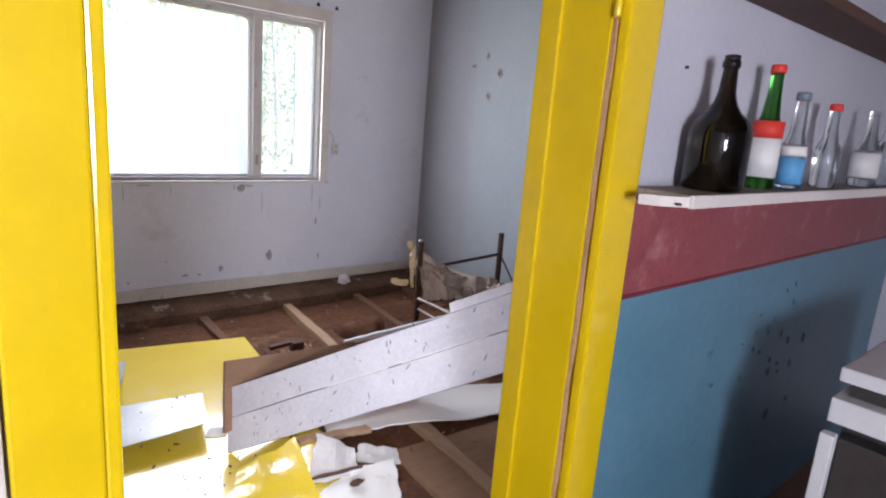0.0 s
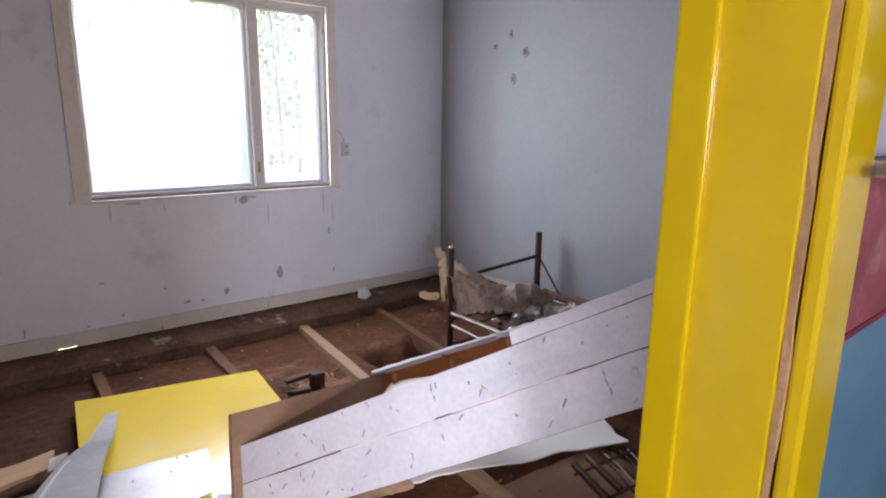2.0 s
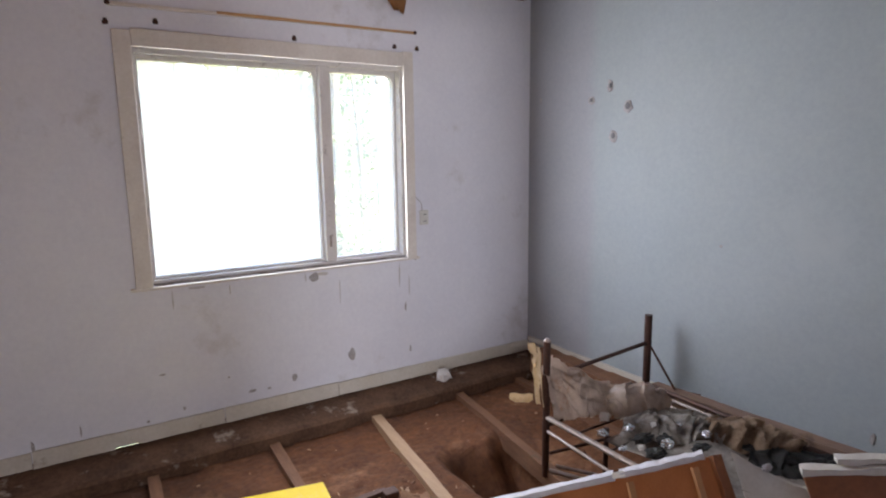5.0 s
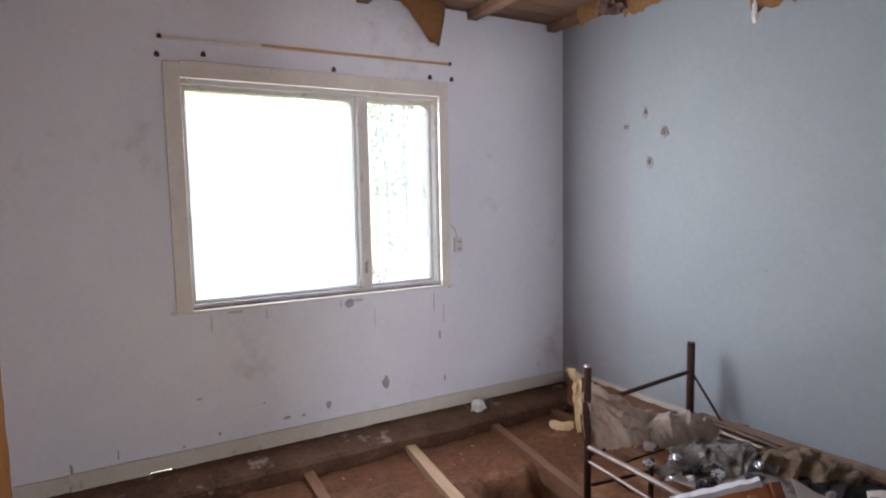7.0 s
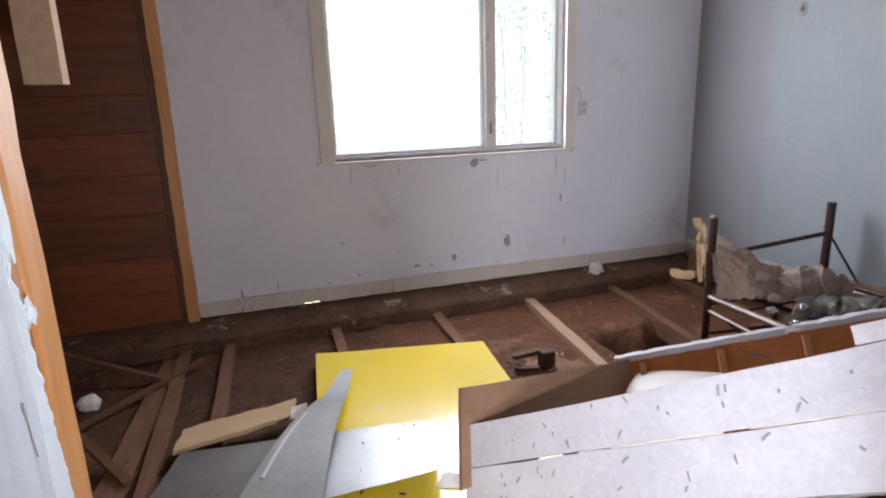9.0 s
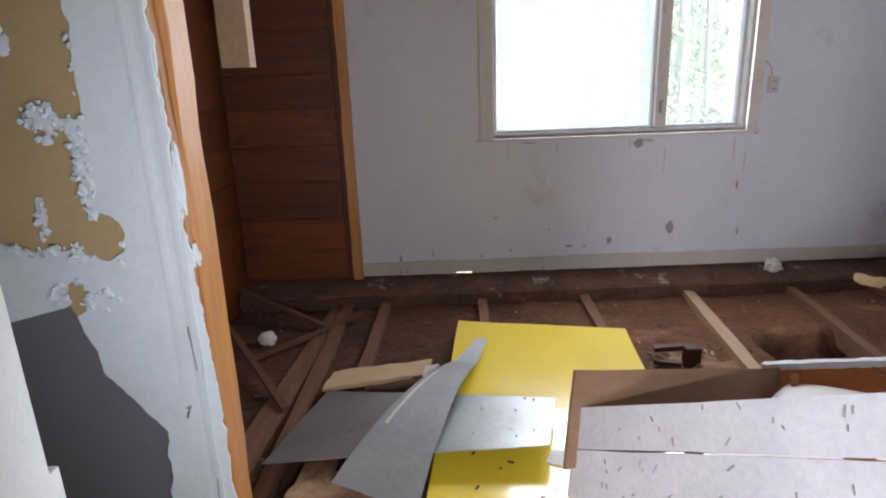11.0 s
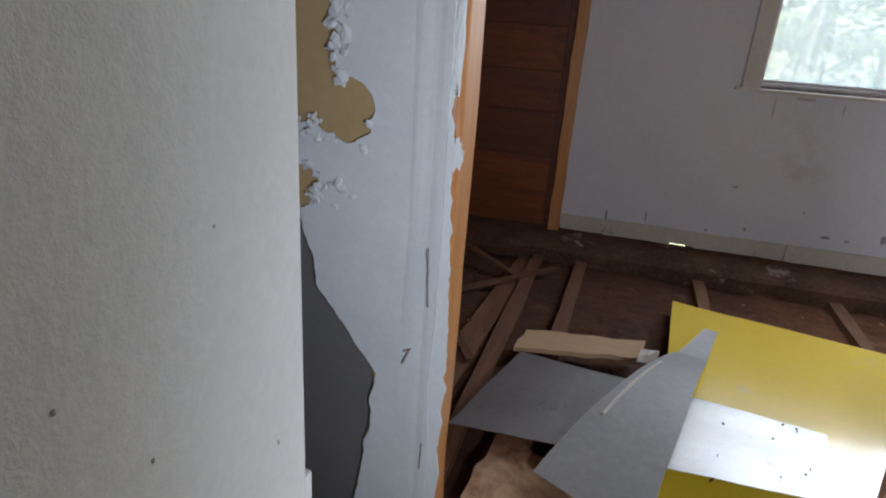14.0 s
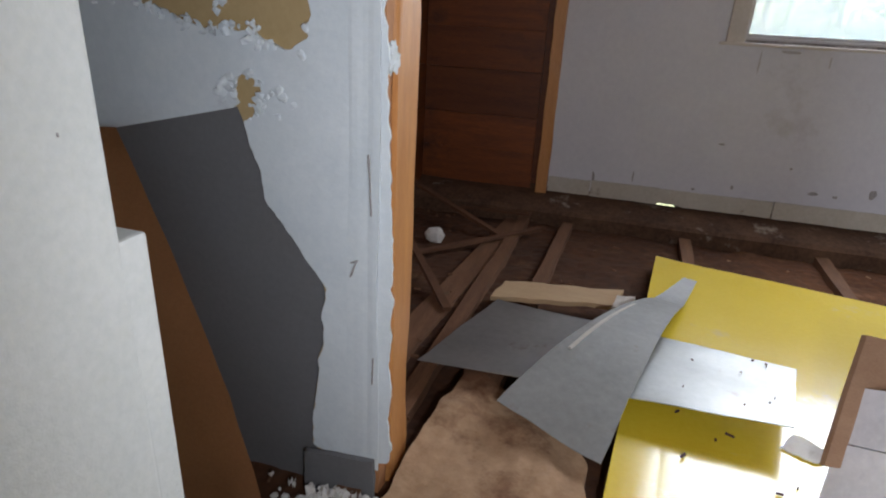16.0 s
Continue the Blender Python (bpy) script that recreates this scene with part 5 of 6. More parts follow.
for i in range(80):
    x, y = (rnd.gauss(1.7, 0.45), rnd.gauss(3.6, 0.35)) if i % 2 else (rnd.uniform(-0.6, 2.9), rnd.uniform(2.0, 4.5))
    if in_pit(x, y) or not -0.7 < x < 3.0 or not 1.9 < y < 4.55:
        continue
    a, l, w = rnd.uniform(0, 3.14), rnd.uniform(0.005, 0.022), rnd.uniform(0.002, 0.007)
    u, v = Vector((math.cos(a), math.sin(a), 0)) * l, Vector((-math.sin(a), math.cos(a), 0)) * w
    o = Vector((x, y, 0.052 + 0.01 * noise.noise(Vector((x * 2, y * 2, 0)))))
    r = bmesh.ops.create_cube(bm, size=1)
    for q in r["verts"]:
        q.co = o + u * q.co.x + v * q.co.y + Vector((0, 0, 0.005 * q.co.z + rnd.uniform(0, 0.003)))
single("pale_chips", bm, PALE_JOIST, "small pale chips of fresh wood strewn over the dirt", "wood chips", kind="stuff")
bm = bmesh.new()
for i in range(64):
    s, t = (rnd.uniform(0.15, 0.98), rnd.uniform(0.12, 0.62)) if i < 30 else (rnd.gauss(0.42, 0.16), rnd.gauss(0.16, 0.06))
    o = A.lerp(B, s).lerp(D.lerp(C, s), t) + Vector((0, 0, 0.103))
    a, l, w = rnd.uniform(0, 3.14), rnd.uniform(0.004, 0.022) if i < 30 else rnd.uniform(0.003, 0.009), rnd.uniform(0.002, 0.005)
    u, v = Vector((math.cos(a), math.sin(a), 0)) * l, Vector((-math.sin(a), math.cos(a), 0)) * w
    r = bmesh.ops.create_cube(bm, size=1)
    for q in r["verts"]:
        q.co = o + u * q.co.x + v * q.co.y + Vector((0, 0, 0.006 * q.co.z))
for i in range(14):
    s, t = rnd.uniform(0.45, 0.97), rnd.uniform(0.08, 0.95)
    q0 = Vector((-0.20, 3.00, 0.135)).lerp(Vector((0.742, 2.985, 0.178)), s)
    q1 = Vector((-0.075, 3.50, 0.115)).lerp(Vector((0.822, 3.30, 0.162)), s)
    o = q0.lerp(q1, t) + Vector((0, 0, 0.006))
    a, l, w = rnd.uniform(0, 3.14), rnd.uniform(0.004, 0.009), rnd.uniform(0.0015, 0.003)
    u, v = Vector((math.cos(a), math.sin(a), 0)) * l, Vector((-math.sin(a), math.cos(a), 0)) * w
    r = bmesh.ops.create_cube(bm, size=1)
    for q in r["verts"]:
        q.co = o + u * q.co.x + v * q.co.y + Vector((0, 0, 0.005 * q.co.z))
single("bark_crumbs", bm, DARK_WOOD, "dark crumbs scattered on the yellow door and zinc sheet", "crumbs", kind="stuff")

# ---- bed frame ----
bed = thing("iron_bed", 2.72, 2.9, 0.0, "rusty folding iron bed frame heaped with rubbish", "bed frame")
part("post", tube(bmesh.new(), ((2.322, 3.585, 0.03), (2.322, 3.585, 0.735)), 0.018, 10), IRON, bed)
part("post", tube(bmesh.new(), ((3.105, 3.615, 0.28), (3.105, 3.615, 0.735)), 0.021, 10), IRON, bed)
part("post_cap", lathe([(0.019, 0), (0.02, 0.004), (0.012, 0.014)], 2.322, 3.585, 0.733, 12), PALE_METAL, bed, "pale worn post cap")
part("head_rail", tube(bmesh.new(), ((2.45, 3.60, 0.545), (3.105, 3.615, 0.575)), 0.011, 8), IRON, bed)
part("brace", tube(bmesh.new(), ((3.115, 3.60, 0.55), (3.14, 3.44, 0.33)), 0.007, 6), IRON, bed)
part("foot_plate", tube(bmesh.new(), ((2.72, 3.66, 0.30), (3.10, 3.63, 0.315), (3.21, 3.34, 0.325)), 0.013, 8), IRON, bed)
part("side_rail", tube(bmesh.new(), ((2.322, 3.585, 0.345), (2.31, 1.95, 0.335)), 0.014, 8), PALE_METAL, bed, "dusty pale side rail")
part("side_rail", tube(bmesh.new(), ((3.09, 3.60, 0.335), (3.07, 1.95, 0.335)), 0.014, 8), IRON, bed)
part("lower_rail", tube(bmesh.new(), ((2.32, 3.57, 0.275), (2.34, 2.6, 0.20)), 0.008, 6), PALE_METAL, bed)
part("cross_rail", tube(bmesh.new(), ((2.322, 3.57, 0.31), (3.10, 3.60, 0.31)), 0.011, 8), IRON, bed)
part("foot", tube(bmesh.new(), ((2.27, 3.50, 0.115), (2.40, 3.36, 0.085), (2.46, 3.30, 0.09)), 0.012, 8), PALE_METAL, bed, "bent pale foot bar")
part("foot", tube(bmesh.new(), ((2.33, 3.52, 0.112), (2.47, 3.37, 0.088), (2.53, 3.31, 0.09)), 0.009, 8), PALE_METAL, bed)
part("lower_cross_rail", tube(bmesh.new(), ((2.33, 3.56, 0.16), (2.70, 3.50, 0.165)), 0.009, 8), IRON, bed)
part("leg", tube(bmesh.new(), ((2.55, 3.40, 0.03), (2.55, 3.40, 0.30)), 0.013, 8), IRON, bed)
part("leg", tube(bmesh.new(), ((3.08, 2.1, 0.03), (3.08, 2.1, 0.33)), 0.013, 8), IRON, bed)
part("leg", tube(bmesh.new(), ((2.32, 2.1, 0.03), (2.32, 2.1, 0.33)), 0.013, 8), IRON, bed)
arc = [(2.34 + 0.10 * math.sin(t), 3.50 - 0.05 * t, 0.26 - 0.10 * math.sin(t)) for t in (0, 0.4, 0.8, 1.2, 1.6, 2.0, 2.4, 2.8, 3.14)]
part("spring", tube(bmesh.new(), arc, 0.005, 6), IRON, bed)
for k in range(7):
    y = 3.40 - k * 0.20
    part("slat", tube(bmesh.new(), ((2.32, y, 0.325), (3.08, y + 0.01, 0.325)), 0.006, 6), IRON, bed)
for k in range(3):
    x = 2.87 + k * 0.07
    part("wire", tube(bmesh.new(), ((x, 3.5, 0.338), (x + 0.01, 2.4, 0.338)), 0.006, 6), PALE_METAL, bed)


def crumpled_sheet(name, x0, x1, y0, y1, z, amp, seed, material, label, category, lift=None, nu=34, nv=26):
    """A thin sheet creased by ridged noise and draped over what lies below."""
    bm = bmesh.new()
    g = []
    for i in range(nu + 1):
        row = []
        for j in range(nv + 1):
            u, v = i / nu, j / nv
            p = Vector((u * 2.6 + seed, v * 2.6, seed))
            h = 0.75 * abs(noise.noise(p * 0.8)) + 0.40 * abs(noise.noise(p * 1.7)) + 0.16 * abs(noise.noise(p * 3.9)) + 0.25
            x = x0 + (x1 - x0) * u + 0.05 * noise.noise(p * 1.3 + Vector((9, 0, 0)))
            y = y0 + (y1 - y0) * v + 0.05 * noise.noise(p * 1.3 + Vector((0, 9, 0)))
            row.append(bm.verts.new((x, y, z + amp * h * (0.35 + 0.65 * math.sin(math.pi * min(max(u, 0.06), 0.94))) + (lift(u, v) if lift else 0))))
        g.append(row)
    for a, b in zip(g, g[1:]):
        for j in range(nv):
            bm.faces.new((a[j], b[j], b[j + 1], a[j + 1])).smooth = True
    bmesh.ops.solidify(bm, geom=bm.faces[:], thickness=0.0025)
    return single(name, bm, material, label, category)


def draped(name, back, front, seed, material, label, category, crease=0.022, sag=0.05, nu=60, nv=26, ragged=0.012):
    """A thin creased sheet hanging from a back edge down to a front edge, both given as a few corner points."""
    def along(pts, u):
        k = min(int(u * (len(pts) - 1)), len(pts) - 2)
        f = u * (len(pts) - 1) - k
        f = f * f * (3 - 2 * f)
        return Vector(pts[k]).lerp(Vector(pts[k + 1]), f)

    bm = bmesh.new()
    g = []
    for i in range(nu + 1):
        u = i / nu
        a, b = along(back, u), along(front, u)
        row = []
        for j in range(nv + 1):
            v = j / nv
            p = a.lerp(b, v)
            q = Vector((u * 7 + seed, v * 2.2 + 0.8 * u, seed))
            h = (abs(noise.noise(q)) + 0.5 * abs(noise.noise(q * 2.3)) + 0.28 * abs(noise.noise(q * 5.1))) - 0.35
            q2 = Vector((u * 12 - v * 5 + seed, v * 3, 2 + seed))
            h += 0.45 * (abs(noise.noise(q2)) - 0.2)
            fade = 0.35 + 0.65 * math.sin(math.pi * min(max(v, 0.08), 0.9))
            p += Vector((0.25 * crease * h, -crease * h * 1.2, crease * h * 1.5)) * fade
            p.z += sag * math.sin(math.pi * v) - ragged * abs(noise.noise(Vector((u * 17, seed, 4)))) * (v > 0.95)
            row.append(bm.verts.new(p))
        g.append(row)
    for a, b in zip(g, g[1:]):
        for j in range(nv):
            bm.faces.new((a[j], b[j], b[j + 1], a[j + 1])).smooth = True
    bmesh.ops.solidify(bm, geom=bm.faces[:], thickness=0.002)
    return single(name, bm, material, label, category)


draped("parchment", ((2.29, 3.60, 0.60), (2.36, 3.60, 0.645), (2.48, 3.58, 0.575), (2.62, 3.55, 0.49), (2.74, 3.50, 0.44)),
       ((2.345, 3.55, 0.345), (2.40, 3.50, 0.345), (2.50, 3.47, 0.35), (2.58, 3.40, 0.352), (2.64, 3.36, 0.36)), 3.1, PAPER,
       "crumpled brown parchment draped over the bed frame", "paper", 0.05, 0.03)
draped("parchment", ((2.60, 3.50, 0.40), (2.66, 3.46, 0.47), (2.78, 3.42, 0.465), (2.88, 3.38, 0.42), (2.93, 3.34, 0.36)),
       ((2.56, 3.36, 0.36), (2.60, 3.31, 0.375), (2.68, 3.28, 0.385), (2.76, 3.24, 0.37), (2.82, 3.24, 0.345)), 8.4, PAPER,
       "rolled pale parchment lying on the bed wires", "paper", 0.03, 0.06)
draped("plastic_sheet", ((2.62, 3.36, 0.36), (2.78, 3.32, 0.385), (2.90, 3.16, 0.385), (2.95, 3.04, 0.36)),
       ((2.47, 3.24, 0.345), (2.56, 3.10, 0.345), (2.66, 3.0, 0.345), (2.74, 2.92, 0.345)), 5.2, RUBBISH,
       "creased grey plastic sheet over the bed wires", "plastic sheet", 0.045, 0.03)
draped("tan_rag", ((2.90, 3.12, 0.37), (2.99, 2.98, 0.40), (3.03, 2.84, 0.40), (3.04, 2.70, 0.37)),
       ((2.72, 2.98, 0.345), (2.78, 2.86, 0.345), (2.84, 2.77, 0.345), (2.93, 2.70, 0.345)), 6.6, RAG,
       "fringed brown rag lying along the bed rail", "rag", 0.06, 0.03, ragged=0.04)
draped("dark_rag", ((2.86, 2.90, 0.352), (2.96, 2.78, 0.36), (3.04, 2.62, 0.36), (3.06, 2.40, 0.35)),
       ((2.72, 2.78, 0.338), (2.74, 2.66, 0.338), (2.80, 2.55, 0.338), (2.84, 2.38, 0.338)), 9.1, BLACK,
       "dark grey rag on the bed wires", "rag", 0.03, 0.02)
crumpled_sheet("rubbish", 2.42, 3.02, 2.45, 3.26, 0.315, 0.05, 5.7, RUBBISH, "grey rubbish heaped on the bed wires", "rubbish")
single("loose_timber", rough_beam((3.13, 3.58, 0.315), (3.17, 2.45, 0.335), 0.075, 0.05, 31, 14, 0.004), OLD_TIMBER, "grey-brown timber lying beside the bed rail", "timber")


def hanging_strip(x0, x1, z0, z1, wide, turn, seed, label):
    """A narrow torn strip that hangs and twists."""
    bm = bmesh.new()
    rows = []
    n = 22
    for i in range(n + 1):
        t = i / n
        z = z0 + (z1 - z0) * t
        w = wide * (0.35 + 0.65 * math.sin(math.pi * min(0.12 + t, 0.92))) * (1 + 0.35 * noise.noise(Vector((t * 8, seed, 1))))
        cx = x0 + (x1 - x0) * t + 0.014 * noise.noise(Vector((t * 5, seed, 4)))
        a = turn * math.sin(2.2 * t + seed)
        row = []
        for u in (-0.5, -0.3, -0.1, 0.1, 0.3, 0.5):
            bend = 0.22 * wide * math.cos(3.0 * u + seed)
            row.append(bm.verts.new((cx + w * u * math.cos(a) + bend * math.sin(a), 3.59 + w * u * math.sin(a) - bend, z + 0.010 * noise.noise(Vector((u * 6, t * 5, seed))))))
        rows.append(row)
    for a, b in zip(rows, rows[1:]):
        for j in range(5):
            bm.faces.new((a[j], a[j + 1], b[j + 1], b[j])).smooth = True
    bmesh.ops.solidify(bm, geom=bm.faces[:], thickness=0.002)
    return single("parchment_strip", bm, PARCHMENT, label, "paper", "strips on the bed post")


hanging_strip(2.265, 2.312, 0.72, 0.34, 0.030, 0.9, 1.3, "torn yellowed parchment strip hanging beside the bed post")
hanging_strip(2.245, 2.275, 0.70, 0.42, 0.036, 1.3, 4.2, "torn yellowed parchment strip hanging beside the bed post")
hanging_strip(2.232, 2.250, 0.745, 0.62, 0.034, 1.7, 7.7, "short curled parchment tip beside the bed post")


def curled_band(ax, ay, az, bx, by, bz, wide, curl, label):
    """A broad torn band that arches from one end to the other."""
    bm = bmesh.new()
    rows = []
    for i in range(21):
        t = i / 20
        o = Vector((ax, ay, az)).lerp(Vector((bx, by, bz)), t) + Vector((0, 0, -curl * math.sin(math.pi * t)))
        w = wide * (0.45 + 0.55 * math.sin(math.pi * min(0.2 + 0.7 * t, 1))) * (1 + 0.25 * noise.noise(Vector((t * 6, wide * 90, 2))))
        rows.append([bm.verts.new(o + Vector((0.3 * w * u * u, -0.9 * w * u * u, w * u))) for u in (-0.5, -0.25, 0, 0.25, 0.5)])
    for p, q in zip(rows, rows[1:]):
        for k in range(4):
            bm.faces.new((p[k], p[k + 1], q[k + 1], q[k])).smooth = True
    bmesh.ops.solidify(bm, geom=bm.faces[:], thickness=0.002)
    return single("parchment_scrap", bm, PARCHMENT, label, "paper", "strips on the bed post")


curled_band(2.14, 3.65, 0.475, 2.255, 3.61, 0.46, 0.050, 0.008, "curled yellow parchment end beside the bed post")
for i, (x, y, z, s) in enumerate(((2.514, 3.236, 0.375, 0.028), (2.52, 3.03, 0.385, 0.030), (2.52, 3.39, 0.37, 0.030), (2.40, 3.29, 0.36, 0.026), (2.36, 3.14, 0.36, 0.02), (2.62, 3.18, 0.385, 0.022), (2.69, 3.11, 0.39, 0.025), (2.74, 2.99, 0.385, 0.025), (2.44, 3.10, 0.36, 0.018))):
    single("foil_ball", crumple(x, y, z, s, s * 0.8, s * 0.6, i * 2.9, 8, 0.9), FOIL if i % 3 < 2 else WHITE_SCRAP, "crumpled shiny foil among the bed rubbish" if i % 3 < 2 else "crumpled pale paper among the bed rubbish", "foil" if i % 3 < 2 else "paper", "litter in the bed rubbish")
for i, (x, y) in enumerate(((2.52, 3.16), (2.60, 3.10), (2.46, 3.04), (2.66, 2.96))):
    single("black_shred", crumple(x, y, 0.355, 0.055, 0.03, 0.018, 4.1 + i * 2.2, 8, 0.9), BLACK, "crumpled black plastic among the bed rubbish", "plastic shred", "shreds in the bed rubbish")

# ---- wall details ----
sock = thing("wall_socket", 2.36, 4.815, 1.22, "old yellowed double socket beside the window", "socket")
plate = part("plate", box(2.325, 2.385, 4.800, 4.82, 1.19, 1.285, 0.006), SOCKET, sock)
for z in (1.215, 1.258):
    part("outlet", lathe([(0.012, 0), (0.012, 0.004)], 2.355, 4.798, z - 0.002, 12), BLACK, plate, "dark socket hole")
part("wire", tube(bmesh.new(), ((2.345, 4.812, 1.285), (2.335, 4.806, 1.33), (2.30, 4.810, 1.37)), 0.003, 6), MARK, sock)
for i, (px, pz, w, h) in enumerate(((1.825, 0.412, 0.055, 0.075), (1.452, 0.343, 0.030, 0.045), (1.20, 0.315, 0.05, 0.018), (0.84, 0.30, 0.014, 0.02), (0.66, 0.27, 0.016, 0.016), (0.75, 0.51, 0.03, 0.010), (1.08, 0.425, 0.014, 0.012), (1.30, 0.31, 0.022, 0.012), (1.60, 0.93, 0.06, 0.05), (2.21, 0.66, 0.012, 0.055), (2.24, 0.37, 0.012, 0.04), (0.16, 0.26, 0.014, 0.09), (0.36, 0.30, 0.008, 0.06), (2.29, 0.97, 0.02, 0.02), (0.95, 0.24, 0.014, 0.014))):
    spot("wall_scar", px, pz, w, h, i * 2.3)
for i, (px, pz, w, h) in enumerate(((0.83, 0.90, 0.007, 0.10), (1.12, 0.92, 0.006, 0.06), (1.55, 0.93, 0.008, 0.05), (1.76, 0.83, 0.006, 0.16), (2.17, 0.88, 0.007, 0.13), (2.24, 0.80, 0.006, 0.16), (1.66, 0.945, 0.06, 0.022), (0.95, 0.955, 0.09, 0.014))):
    spot("wall_streak", px, pz, w, h, 90 + i * 1.3, material=STREAK, group="drip streaks under the window")
for i, (py, pz, w, h) in enumerate(((4.229, 1.96, 0.055, 0.055), (4.078, 2.034, 0.05, 0.07), (3.941, 1.904, 0.075, 0.09), (4.044, 1.735, 0.06, 0.075), (3.30, 1.15, 0.02, 0.015), (2.55, 0.40, 0.02, 0.05), (4.70, 2.0, 0.025, 0.035))):
    spot("wall_scar", py, pz, w, h, 50 + i * 1.9, 3.25, "x")
    if i < 4:
        single("plaster_hole", crumple(3.244, py - 0.004, pz, 0.006, w * 0.22, h * 0.24, i * 4.1, 8, 0.5), DARK_GREY, "dark hole knocked in the side wall", "wall hole", "holes in the side wall")
for i, (yy, zz, s) in enumerate(((1.885, 0.97, 0.0035), (1.81, 1.02, 0.003), (1.85, 1.09, 0.002), (1.78, 1.06, 0.003), (1.83, 0.93, 0.002))):
    single("wall_speck", box(-0.0355, -0.0346, yy - s * 0.15, yy + s * 0.15, zz - s * 0.3, zz + s * 0.3), MARK, "tiny dark speck on the stub wall", "speck", "specks on the stub wall")

# torn ceiling paper
for i, (x, y, w, h, ax) in enumerate(((2.20, 4.76, 0.34, 0.27, "x"), (3.10, 3.95, 0.34, 0.16, "y"), (3.12, 3.18, 0.34, 0.34, "y"), (3.12, 2.74, 0.24, 0.28, "y"), (3.08, 4.35, 0.22, 0.12, "y"), (-0.03, 4.77, 0.15, 0.34, "x"))):
    bm = bmesh.new()
    rows = []
    for j in range(9):
        v = j / 8
        row = []
        for k in range(9):
            u = k / 8
            taper = (1 - 0.75 * v * (1 if i in (0, 3) else 0.15)) * (u - (0.85 if i == 0 else 0.5))
            drop = h * v * (1 + 0.25 * noise.noise(Vector((u * 5, i * 3.1, 1)))) - 0.02
            off = 0.05 * math.sin(v * 2.0 + u) * (1 - 0.4 * u) + 0.02 * noise.noise(Vector((u * 4, v * 4, i)))
            row.append(bm.verts.new((x + w * taper, y - off, ROOF - drop) if ax == "x" else (x - off, y + w * taper, ROOF - drop)))
        rows.append(row)
    for a, b in zip(rows, rows[1:]):
        for k in range(8):
            bm.faces.new((a[k], a[k + 1], b[k + 1], b[k])).smooth = True
    bmesh.ops.solidify(bm, geom=bm.faces[:], thickness=0.003)
    single("ceiling_paper", bm, CEIL_PAPER, "torn brown building paper hanging from the ceiling", "torn paper", "hanging ceiling paper")
single("plastic_tag", crumple(3.10, 3.30, 2.39, 0.010, 0.014, 0.055, 2.2, 8, 0.7), WHITE_SCRAP, "small pale plastic shred hanging from the ceiling", "plastic shred")
single("hanging_cloth", crumple(3.05, 4.15, 2.66, 0.06, 0.09, 0.06, 6.2, 8, 0.8), DARK_WOOD, "dark cloth bunch hanging from the ceiling", "cloth")

# ---- outdoors ----
bm = bmesh.new()
s = 3000
for x, y in ((-s, -s), (s, -s), (s, s), (-s, s)):
    bm.verts.new((x, y, -0.75))
bm.faces.new(bm.verts[:])
setting("ground", bm, GRASS, "pale summer grass outside", "ground")
rnd = random.Random(21)


def tree(x, y, h, seed, dense):
    r = random.Random(seed)
    t = thing("tree", x, y, -0.75, "slender grey-barked tree with light green leaves", "tree", "trees outside the window")
    lean = r.uniform(-0.5, 0.5)
    pts = [(x + lean * (k / 7) ** 1.5, y + 0.12 * noise.noise(Vector((k * 0.8, seed, 1))), -0.75 + h * k / 7) for k in range(8)]
    rad = [0.11 * (1 - 0.85 * k / 7) * h / 8 for k in range(8)]
    bm = tube(bmesh.new(), pts, rad, 7)
    tips = []
    for k in range(12):
        q = r.randrange(1, 7)
        p = Vector(pts[q])
        a = r.uniform(0, 6.28)
        l = r.uniform(0.5, 1.5) * (1.1 - q / 9)
        e = p + Vector((math.cos(a) * l, math.sin(a) * l, r.uniform(0.1, 0.7) * l))
        tube(bm, (p, p.lerp(e, 0.5) + Vector((0, 0, 0.06)), e), [rad[q] * 0.4, rad[q] * 0.25, 0.006], 5)
        tips.append((p.lerp(e, 0.5), l))
        tips.append((e, l))
    part("trunk", bm, BARK, t)
    vs, fs = [], []
    for p, l in tips:
        for _ in range(dense):
            c = p + Vector((r.gauss(0, 0.32), r.gauss(0, 0.32), r.gauss(0, 0.28))) * l
            n = Vector((r.gauss(0, 1), r.gauss(0, 1), r.gauss(0, 1))).normalized()
            u = n.orthogonal().normalized() * r.uniform(0.03, 0.065)
            v = n.cross(u) * 0.7
            k = len(vs)
            vs += [c - u, c + v, c + u, c - v]
            fs.append((k, k + 1, k + 2, k + 3))
    me = bpy.data.meshes.new("crown")
    me.from_pydata(vs, [], fs)
    me.materials.append(LEAF)
    ob = new("crown", me)
    ob.parent = t
    ob.matrix_parent_inverse = place(t).inverted()


birch = thing("birch", 3.68, 8.0, -0.75, "white-barked birch standing close to the window", "tree", "trees outside the window")
pts = [(3.68 + 0.05 * math.sin(k * 1.3), 8.0 + 0.03 * math.cos(k), -0.78 + 0.8 * k) for k in range(12)]
part("trunk", tube(bmesh.new(), pts, [0.105 - 0.006 * k for k in range(12)], 12), BIRCH, birch, "white bark with dark scars")
rb = random.Random(5)
for k in range(16):
    p = Vector(pts[rb.randrange(0, 7)]) + Vector((0, 0, rb.uniform(0, 0.8)))
    a = rb.uniform(3.3, 6.1)
    part("scar", crumple(p.x + 0.075 * math.cos(a), p.y + 0.075 * math.sin(a), p.z, 0.045, 0.03, rb.uniform(0.015, 0.06), k * 1.9, 8, 0.6), BARK, birch)
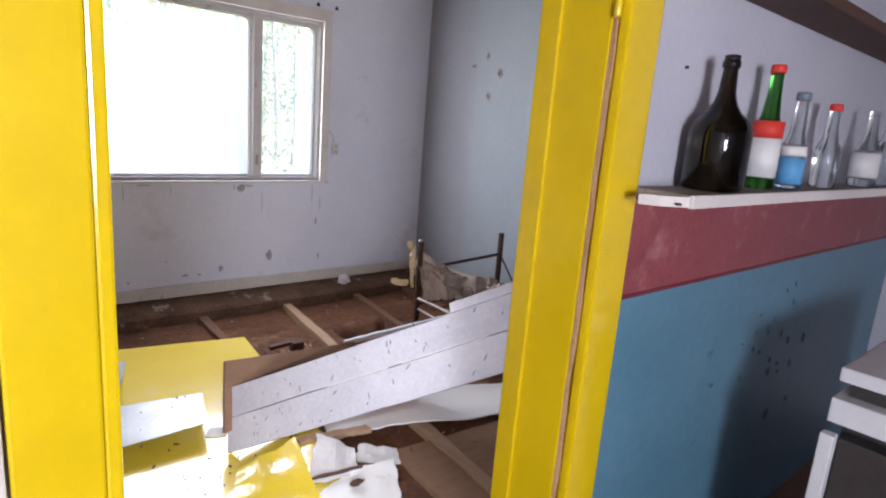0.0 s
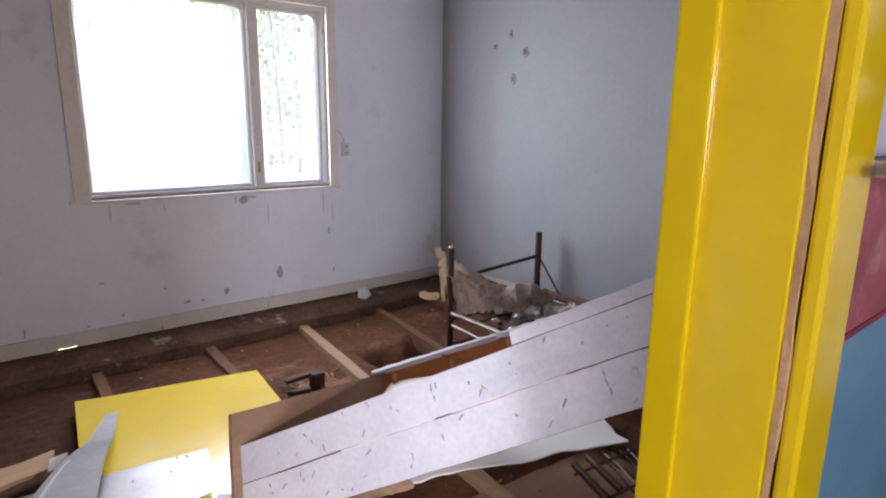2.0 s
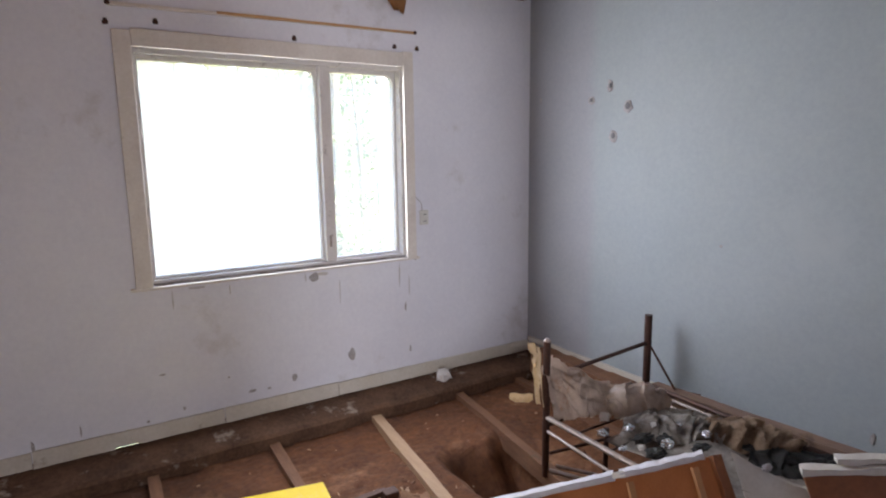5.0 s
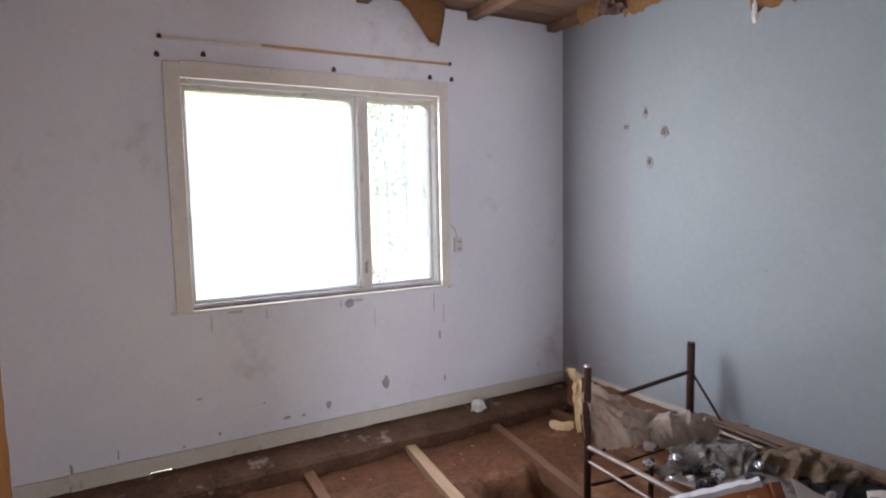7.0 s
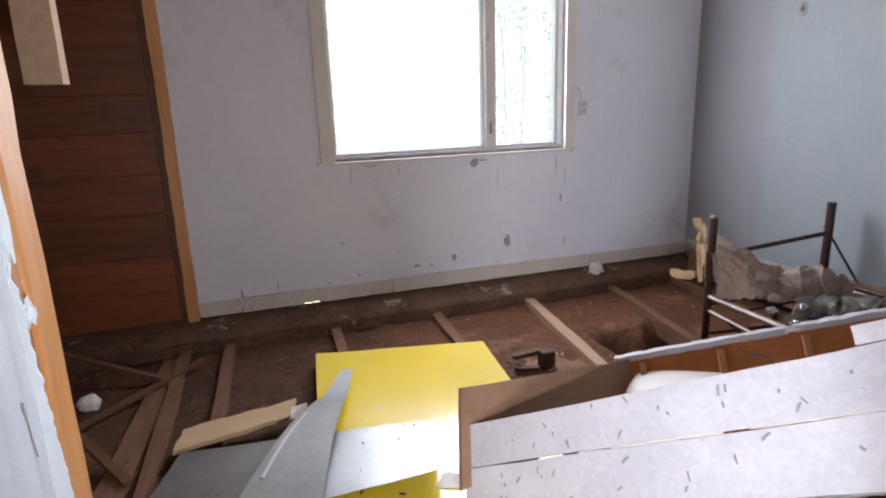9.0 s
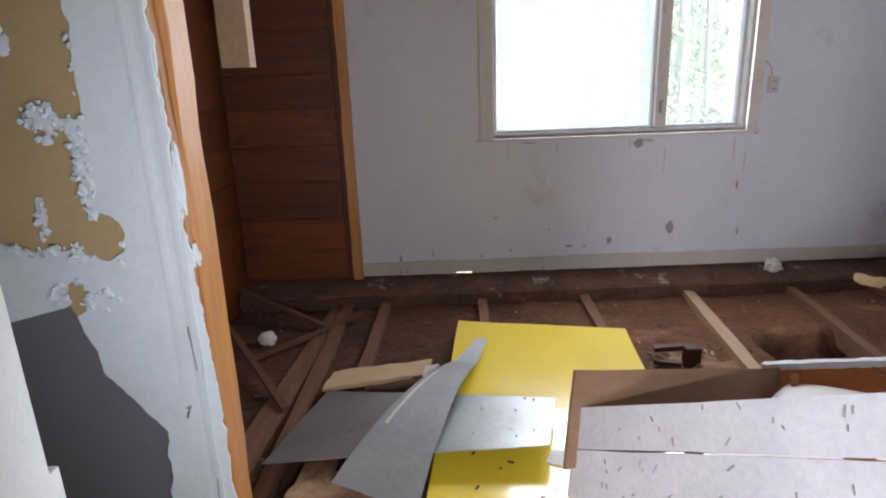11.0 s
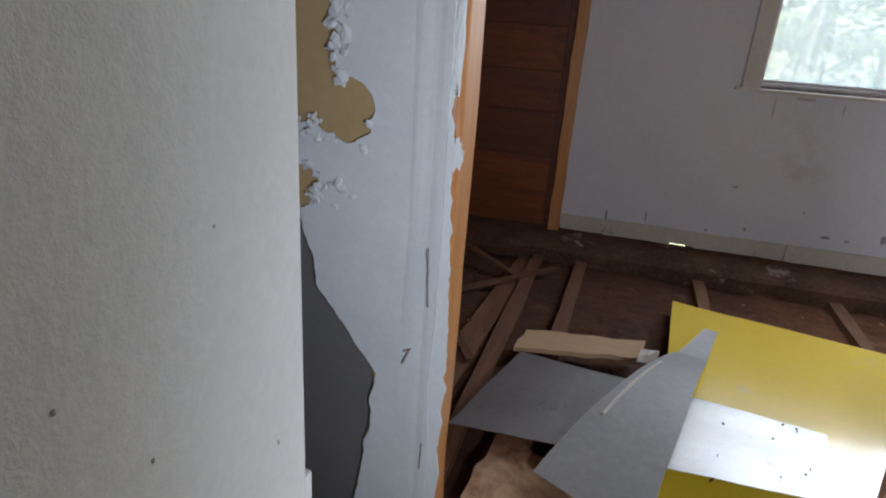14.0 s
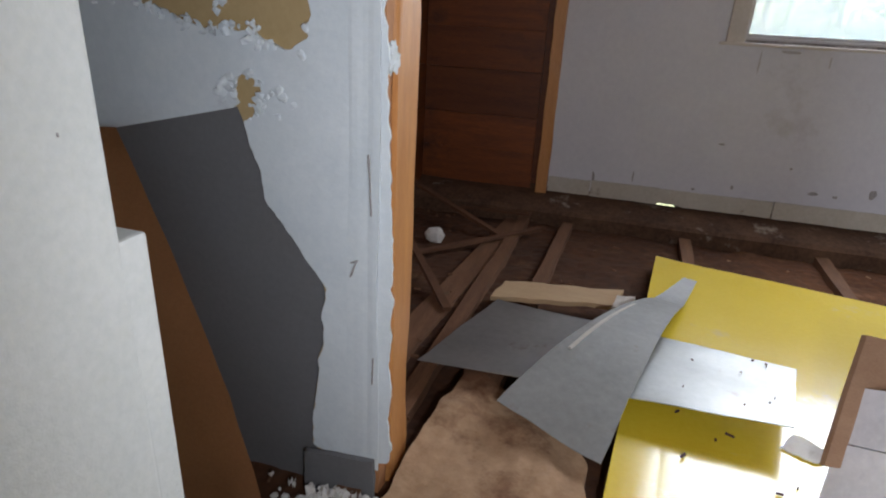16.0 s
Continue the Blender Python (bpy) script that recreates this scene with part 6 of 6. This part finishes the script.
for i in range(26):
    y = 9.5 + 13 * (i / 26) + rnd.uniform(-0.8, 0.8)
    x = 1.4 + rnd.uniform(-0.75, 0.75) * (y - 2) * 0.95
    tree(x, y, rnd.uniform(6, 10), i + 1, 34)
for i in range(14):
    y = 8.5 + rnd.uniform(0, 7)
    x = 1.4 + rnd.uniform(-0.9, 0.9) * y * 0.8
    b = thing("bush", x, y, -0.75, "low light green bush outside the window", "bush", "bushes outside the window")
    st = bmesh.new()
    vs, fs = [], []
    for k in range(9):
        a = rnd.uniform(0, 6.28)
        e = Vector((x + 0.5 * math.cos(a), y + 0.5 * math.sin(a), -0.75 + rnd.uniform(0.6, 1.3)))
        tube(st, ((x, y, -0.78), Vector((x, y, -0.5)).lerp(e, 0.5), e), [0.014, 0.01, 0.004], 5)
        for _ in range(90):
            c = e + Vector((rnd.gauss(0, 0.22), rnd.gauss(0, 0.22), rnd.gauss(-0.15, 0.25)))
            n = Vector((rnd.gauss(0, 1), rnd.gauss(0, 1), rnd.gauss(0, 1))).normalized()
            u = n.orthogonal().normalized() * rnd.uniform(0.025, 0.055)
            v = n.cross(u) * 0.7
            q = len(vs)
            vs += [c - u, c + v, c + u, c - v]
            fs.append((q, q + 1, q + 2, q + 3))
    part("stems", st, BARK, b)
    me = bpy.data.meshes.new("leaves")
    me.from_pydata(vs, [], fs)
    me.materials.append(LEAF)
    ob = new("leaves", me)
    ob.parent = b
    ob.matrix_parent_inverse = place(b).inverted()

# dense woods further back, too many leaves to count
rw = random.Random(77)
vs, fs = [], []
for _ in range(64000):
    y = rw.uniform(23, 31)
    x = 1.4 + rw.uniform(-1, 1) * y * 0.95
    top = 9 + 4 * noise.noise(Vector((x * 0.25, 1, 1)))
    c = Vector((x, y, -0.7 + top * rw.random() ** 0.8))
    if noise.noise(c * 0.55) < -0.22:
        continue
    n = Vector((rw.gauss(0, 1), rw.gauss(0, 1), rw.gauss(0, 1))).normalized()
    u = n.orthogonal().normalized() * rw.uniform(0.06, 0.16)
    v = n.cross(u) * 0.75
    q = len(vs)
    vs += [c - u, c + v, c + u, c - v]
    fs.append((q, q + 1, q + 2, q + 3))
me = bpy.data.meshes.new("far_woods")
me.from_pydata(vs, [], fs)
me.materials.append(LEAF)
tagged(new("far_woods", me), "dense light green woods behind the meadow", "woods", "", "stuff")
bm = bmesh.new()
for _ in range(70):
    y = rw.uniform(21, 31)
    x = 1.4 + rw.uniform(-1, 1) * y * 0.9
    tube(bm, ((x, y, -0.8), (x + rw.uniform(-0.3, 0.3), y, 5), (x + rw.uniform(-0.6, 0.6), y, 10)), [0.13, 0.09, 0.03], 6)
tagged(part("far_trunks", bm, BARK), "many thin grey trunks of the far woods", "woods", "", "stuff")
